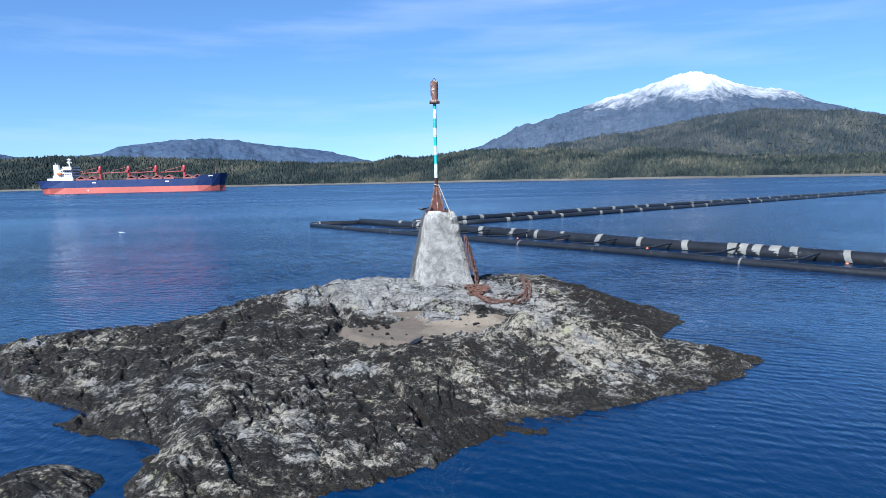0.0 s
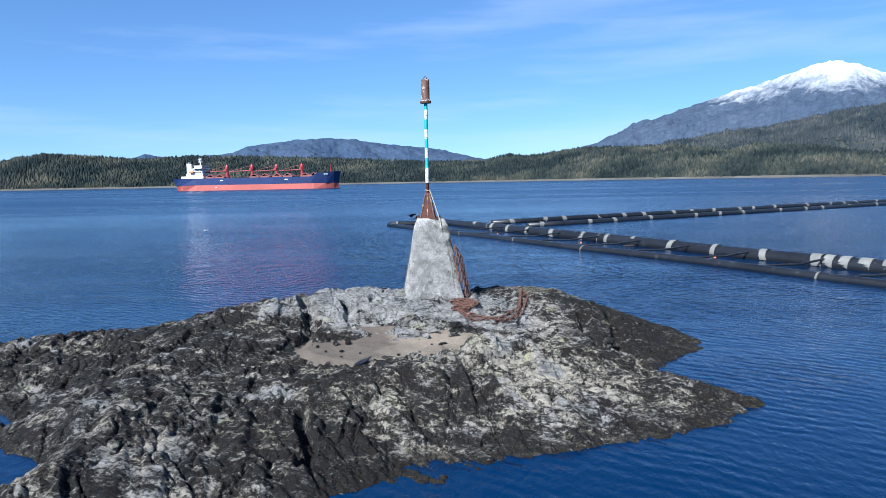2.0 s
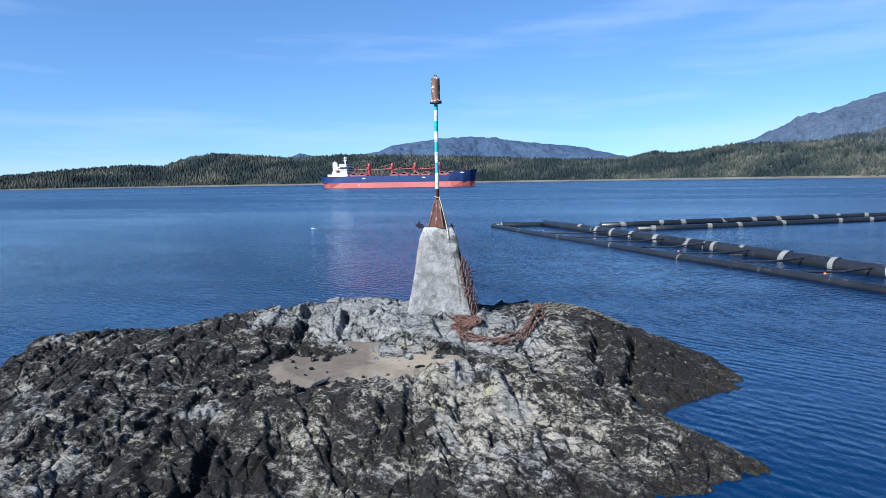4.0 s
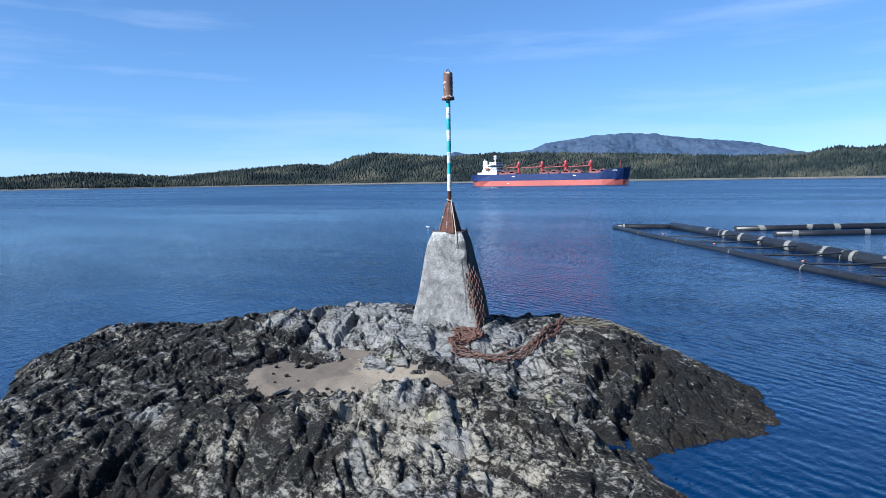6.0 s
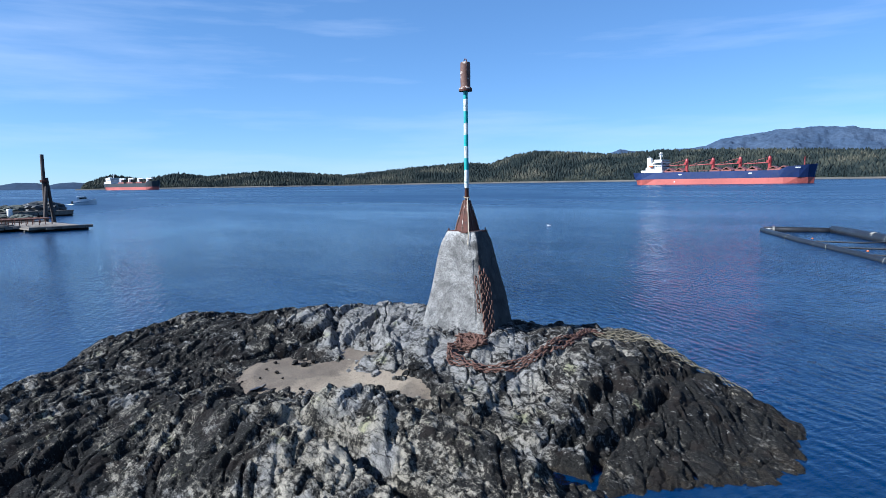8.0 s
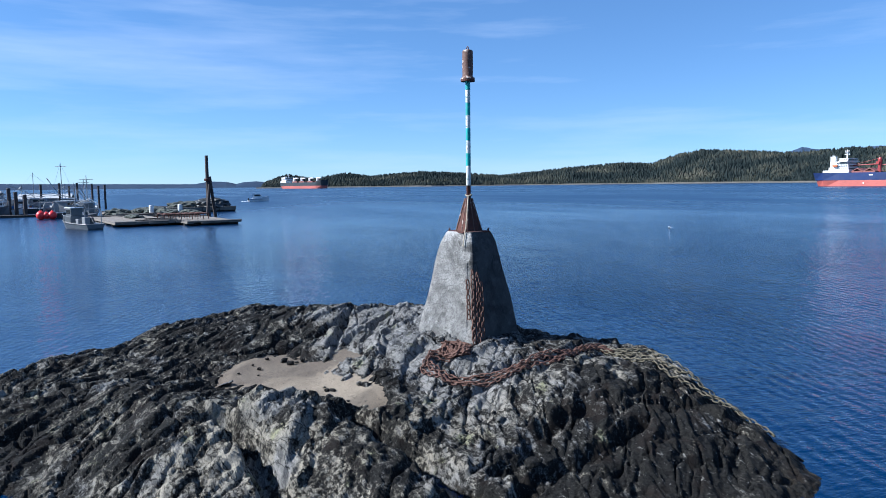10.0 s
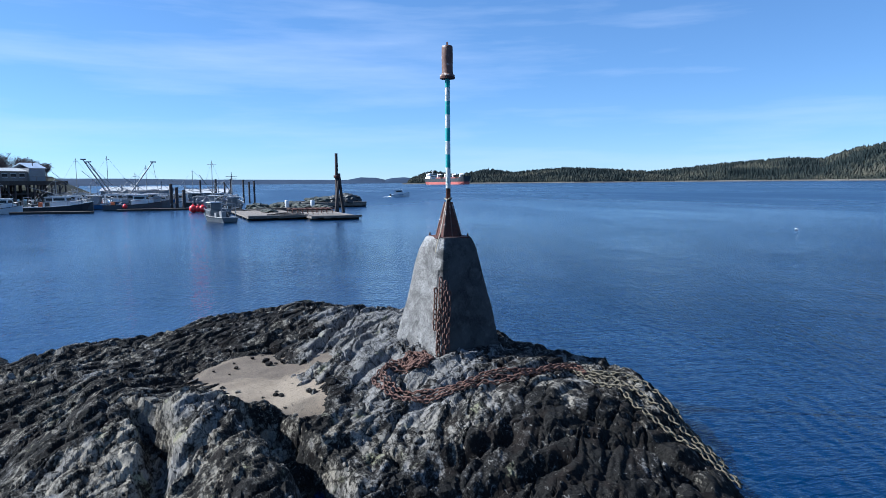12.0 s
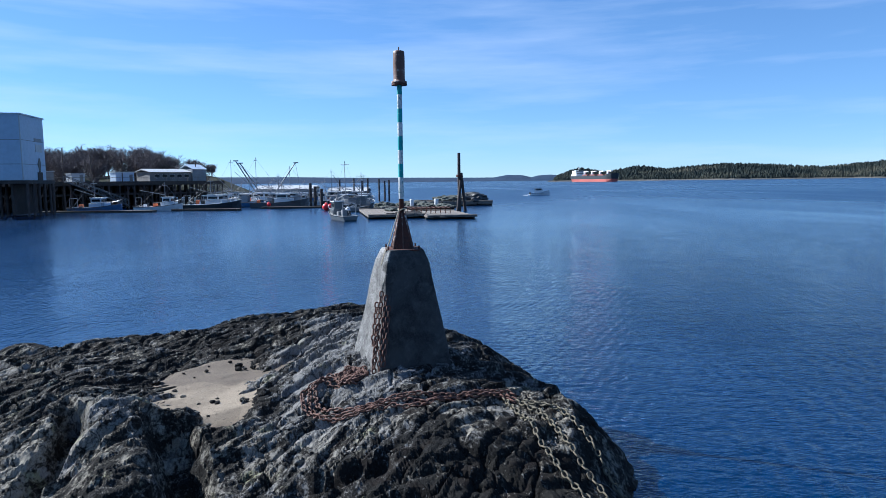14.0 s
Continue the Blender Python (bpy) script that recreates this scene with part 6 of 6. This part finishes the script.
    # long booms raised over the fleet
    for (x, y), (x2, y2), z in (((-157, -15.0), (-157, -20.5), 11.6), ((-157, -14.0), (-157, -19.4), 11.0), ((-158, -11.5), (-158, -5.5), 11.0)):
        b = thing("cargo_boom", pose(0, 0, 0), "long steel boom raised over the moored boats", "boom", "raised booms")
        part("spar", rods(((x, y, 2.5), (x2, y2, z), 0.20, 0.13), seg=7), M_GREY, b)
        part("head", rods(((x2, y2 - 0.5, z), (x2, y2 + 0.7, z), 0.16), seg=6), M_GREY, b)
        part("topping_lift", rods(((x2, y2, z), (x, (y + y2) / 2 + 4, 3.5), 0.04), seg=4), M_GREY, b)
    # low floats in front of the fleet
    for i, (x, y, r, w) in enumerate(((-137, -10, 92, 16), (-131, -28, 82, 15), (-129.0, -56, 84, 26))):
        f = thing("mooring_float", pose(x, y, 0, 0, 0, r), "long low dark mooring float", "float", "mooring floats")
        part("deck", boxes((0, w, 0, 2.2, 0.25, 0.42)), M_LOG, f)
        part("skirt", boxes((0.05, w - 0.05, 0.05, 2.15, -0.2, 0.25)), M_LOG, f)
    # dark machine posts and piles among the fleet
    for x, y, z in ((-150, 0.5, 4.8), (-151, -0.8, 5.6), (-149, 2.2, 4.2), (-182, 3, 6.5), (-184, 7, 6.8), (-186, 11, 6.8), (-184, 14.5, 6.6), (-183, 17.5, 6.2), (-190, 9, 6.0), (-188, 16, 6)):
        p = thing("mooring_pile", pose(x, y, -2), "dark timber mooring pile in the harbour", "pile", "mooring piles")
        part("pile", rods(((0, 0, 0), (0, 0, z + 2), 0.36 if y < 3 else 0.26), seg=8), M_PILE, p)
        part("cap", lathe([(0.42 if y < 3 else 0.3, z + 2), (0.30, z + 2.12)], 8), M_LOG, p)
    # long sheds and breakwater behind the fleet
    for i, (x, y, w, h, mt) in enumerate(((-235, -34, 22, 3.6, M_GREY), (-225, -6, 14, 2.6, M_WALLG))):
        s = thing("harbour_shed", pose(x, y, 0, 0, 0, 84), "long grey harbour shed beyond the boats", "shed", "harbour sheds")
        part("wall", boxes((0, w, 0, 8, -0.5, h)), mt, s)
        part("roof", loft([[(q, -0.4, h), (q, 4, h + 1.3), (q, 8.4, h), (q, 4, h + 0.9)] for q in (-0.4, w + 0.4)]), M_ROOF, s)


# ---------------------------------------------------------------- birds and the launch
def bird_body(t, s, mat, beak=M_BEAK):
    bm = bmesh.new()
    secs = []
    for x, r, z in ((-0.62, 0.02, 0.02), (-0.50, 0.09, 0.03), (-0.25, 0.15, 0.02), (0.05, 0.17, 0.03), (0.25, 0.13, 0.08), (0.38, 0.10, 0.14), (0.48, 0.09, 0.15), (0.55, 0.04, 0.14)):
        secs.append([(x * s, r * s * math.cos(a), (z + r * 0.9 * math.sin(a)) * s) for a in (math.tau * i / 10 for i in range(10))])
    part("body", loft(secs), mat, t, smooth=True)
    part("beak", loft([[(0.53 * s, 0.025 * s * math.cos(a), (0.14 + 0.03 * math.sin(a)) * s) for a in (math.tau * i / 6 for i in range(6))], [(0.70 * s, 0.004 * s * math.cos(a), (0.12 + 0.004 * math.sin(a)) * s) for a in (math.tau * i / 6 for i in range(6))]]), beak, t)
    part("tail", loft([[(x * s, y * w * s, z * s) for y, z in ((-1, 0.03), (1, 0.03), (1, 0.005), (-1, 0.005))] for x, w in ((-0.5, 0.07), (-0.98, 0.13))]), mat, t)
    for y in (-0.06, 0.06):
        part("leg", rods(((0.02 * s, y * s, -0.08 * s), (0.03 * s, y * s, -0.30 * s), 0.014 * s), ((0.03 * s, y * s, -0.30 * s), (0.13 * s, y * s, -0.30 * s), 0.012 * s), seg=5), M_BEAK, t)


def wing(t, s, side, mat):
    """A wing with its root at its origin, spread to the side."""
    sg = 1 if side > 0 else -1
    secs = []
    for y, x0, x1, th in ((0, -0.22, 0.20, 0.03), (0.35, -0.20, 0.24, 0.025), (0.7, -0.28, 0.16, 0.015), (1.05, -0.34, -0.05, 0.008), (1.2, -0.36, -0.26, 0.004)):
        secs.append([(x0 * s, sg * y * s, 0), ((x0 + x1) / 2 * s, sg * y * s, th * s), (x1 * s, sg * y * s, 0), ((x0 + x1) / 2 * s, sg * y * s, -th * 0.6 * s)])
    return part("wing", loft(secs), mat, t)


CROW_S = 0.30
crow = thing("crow", pose(-0.93, 24.3, 4.34), "black crow perching on the plinth, then flying down", "bird")
bird_body(crow, CROW_S, M_CROW)
CROW_WINGS = [wing(crow, CROW_S, k, M_CROW) for k in (-1, 1)]
gull = thing("gull", pose(-38.2, 76.0, 0.10, 0, 0, 120), "white gull swimming on the water", "bird")
bird_body(gull, 0.45, M_GULL, M_ORANGE)
for _k in (-1, 1):
    wing(gull, 0.45, _k, M_GULL).matrix_basis = pose(0.02, 0.06 * _k, 0.05, 0, 0, 80 * _k)
launch = thing("motor_launch", pose(-237, 64, 0), "small white cabin launch under way with a foam wake", "boat")


def launch_parts():
    part("hull", loft([[(x, -b0, -0.2), (x, -b1, h), (x, b1, h), (x, b0, -0.2)] for x, b0, b1, h in ((0, 1.0, 1.15, 0.9), (2.5, 1.1, 1.3, 1.0), (5, 0.8, 1.2, 1.25), (7, 0.1, 0.25, 1.6))]), M_BOATW, launch)
    part("stripe", boxes((0.2, 4.6, -1.33, 1.33, 0.62, 0.74)), M_BOATB, launch)
    c = part("cabin", loft([[(1.0, -1, 0.9), (1.4, -0.9, 2.5), (1.4, 0.9, 2.5), (1.0, 1, 0.9)], [(5.2, -0.9, 1.1), (4.0, -0.8, 2.5), (4.0, 0.8, 2.5), (5.2, 0.9, 1.1)]]), M_BOATW, launch)
    part("window", boxes((1.9, 4.1, -0.98, 0.98, 1.75, 2.25)), M_GLASS, c)
    part("roof", boxes((0.6, 4.2, -1.0, 1.0, 2.5, 2.62)), M_BOATW, c)
    part("aerial", rods(((2, 0, 2.6), (2, 0, 4.2), 0.04), seg=5), M_GREY, launch)
    part("engine", boxes((-0.6, 0.0, -0.3, 0.3, 0.1, 1.2), bevel=0.08), M_BOATK, launch)
    bm = bmesh.new()
    rng = random.Random(9)
    for i in range(60):
        x = -0.4 - 7 * rng.random() ** 1.6
        y = rng.uniform(-1, 1) * (0.9 + 0.25 * abs(x))
        r = rng.uniform(0.25, 0.6) * max(0.3, 1 + x * 0.1)
        ret = bmesh.ops.create_icosphere(bm, subdivisions=1, radius=r)["verts"]
        for p in ret:
            p.co = Vector((p.co.x * 1.5 + x, p.co.y + y, p.co.z * 0.45 + 0.05))
    part("wake", bm, M_FOAM, launch, "white foam of the wake")


def birds():
    t = thing("crow", pose(-0.93, 18.5, ground(-0.93, 18.5) + 0.1, 0, -18, 35), "black bird standing on the rock beside the sand", "bird")
    bird_body(t, 0.28, M_CROW)
    for k in (-1, 1):
        w = wing(t, 0.28, k, M_CROW)
        w.matrix_basis = pose(0.02, 0.042 * k, 0.03, 0, 0, 78 * k)


def motions():
    """All that moves: the crow leaves the plinth and settles on the rock, the launch goes its way."""
    sit, land = (-0.98, 24.45, 4.34), (-1.88, 24.2, 1.68)
    path = [(0.0, *sit, 0, 10, 175), (1.2, *sit, 0, 10, 175), (1.7, *sit, 0, 12, 120), (2.7, *sit, 0, 12, 120), (3.0, *sit, 0, -25, 110), (4.6, *sit, 0, -15, 150), (5.0, -1.35, 24.3, 3.95, 0, 0, 200), (5.3, -1.70, 24.2, 3.41, 0, 5, 200), (5.4, -1.93, 24.2, 3.11, 0, -5, 196), (5.5, -2.05, 24.2, 2.89, 0, -20, 190), (5.6, -2.15, 24.2, 2.55, 0, -25, 185), (5.7, -2.16, 24.2, 2.46, 0, -30, 180), (5.8, -2.06, 24.2, 2.18, 0, -30, 175), (5.9, -2.00, 24.2, 2.05, 0, -25, 170), (6.1, *land, 0, -10, 160), (6.3, *land, 0, -5, 160), (14.0, *land, 0, -5, 160)]
    walk(crow, [(r[0], pose(*r[1:])) for r in path])
    for k, w in zip((-1, 1), CROW_WINGS):
        at = (0.006, 0.042 * k, 0.03)
        fold, rows = pose(*at, 0, 0, 80 * k), []
        for t0, ang in ((0, None), (4.75, None), (4.95, 30), (5.1, -25), (5.2, 35), (5.3, -22), (5.4, 30), (5.5, -12), (5.6, 10), (5.7, -15), (5.8, 40), (5.9, 55), (6.0, 10), (6.1, None), (14.0, None)):
            rows.append((t0, fold if ang is None else pose(*at, ang * k, 0, 5 * k)))
        walk(w, rows)
    walk(gull, [(t0, pose(x, y, 0.10, 0, 0, 165)) for t0, x, y in ((0.0, -38.1, 76.2), (5.4, -38.3, 74.6), (7.5, -39.6, 75.0), (11.0, -43.8, 76.6), (14.0, -46.0, 77.2))])
    walk(launch, [(t0, pose(x, y, 0, 0, -3, 77)) for t0, x, y in ((0.0, -239.5, 56.5), (7.5, -238.0, 63.3), (14.0, -236.5, 69.5))])


water_sheet()
islet()
beacon()
booms()
ships()
far_hills()
far_woods()
harbour()
birds()
launch_parts()
chains()
motions()
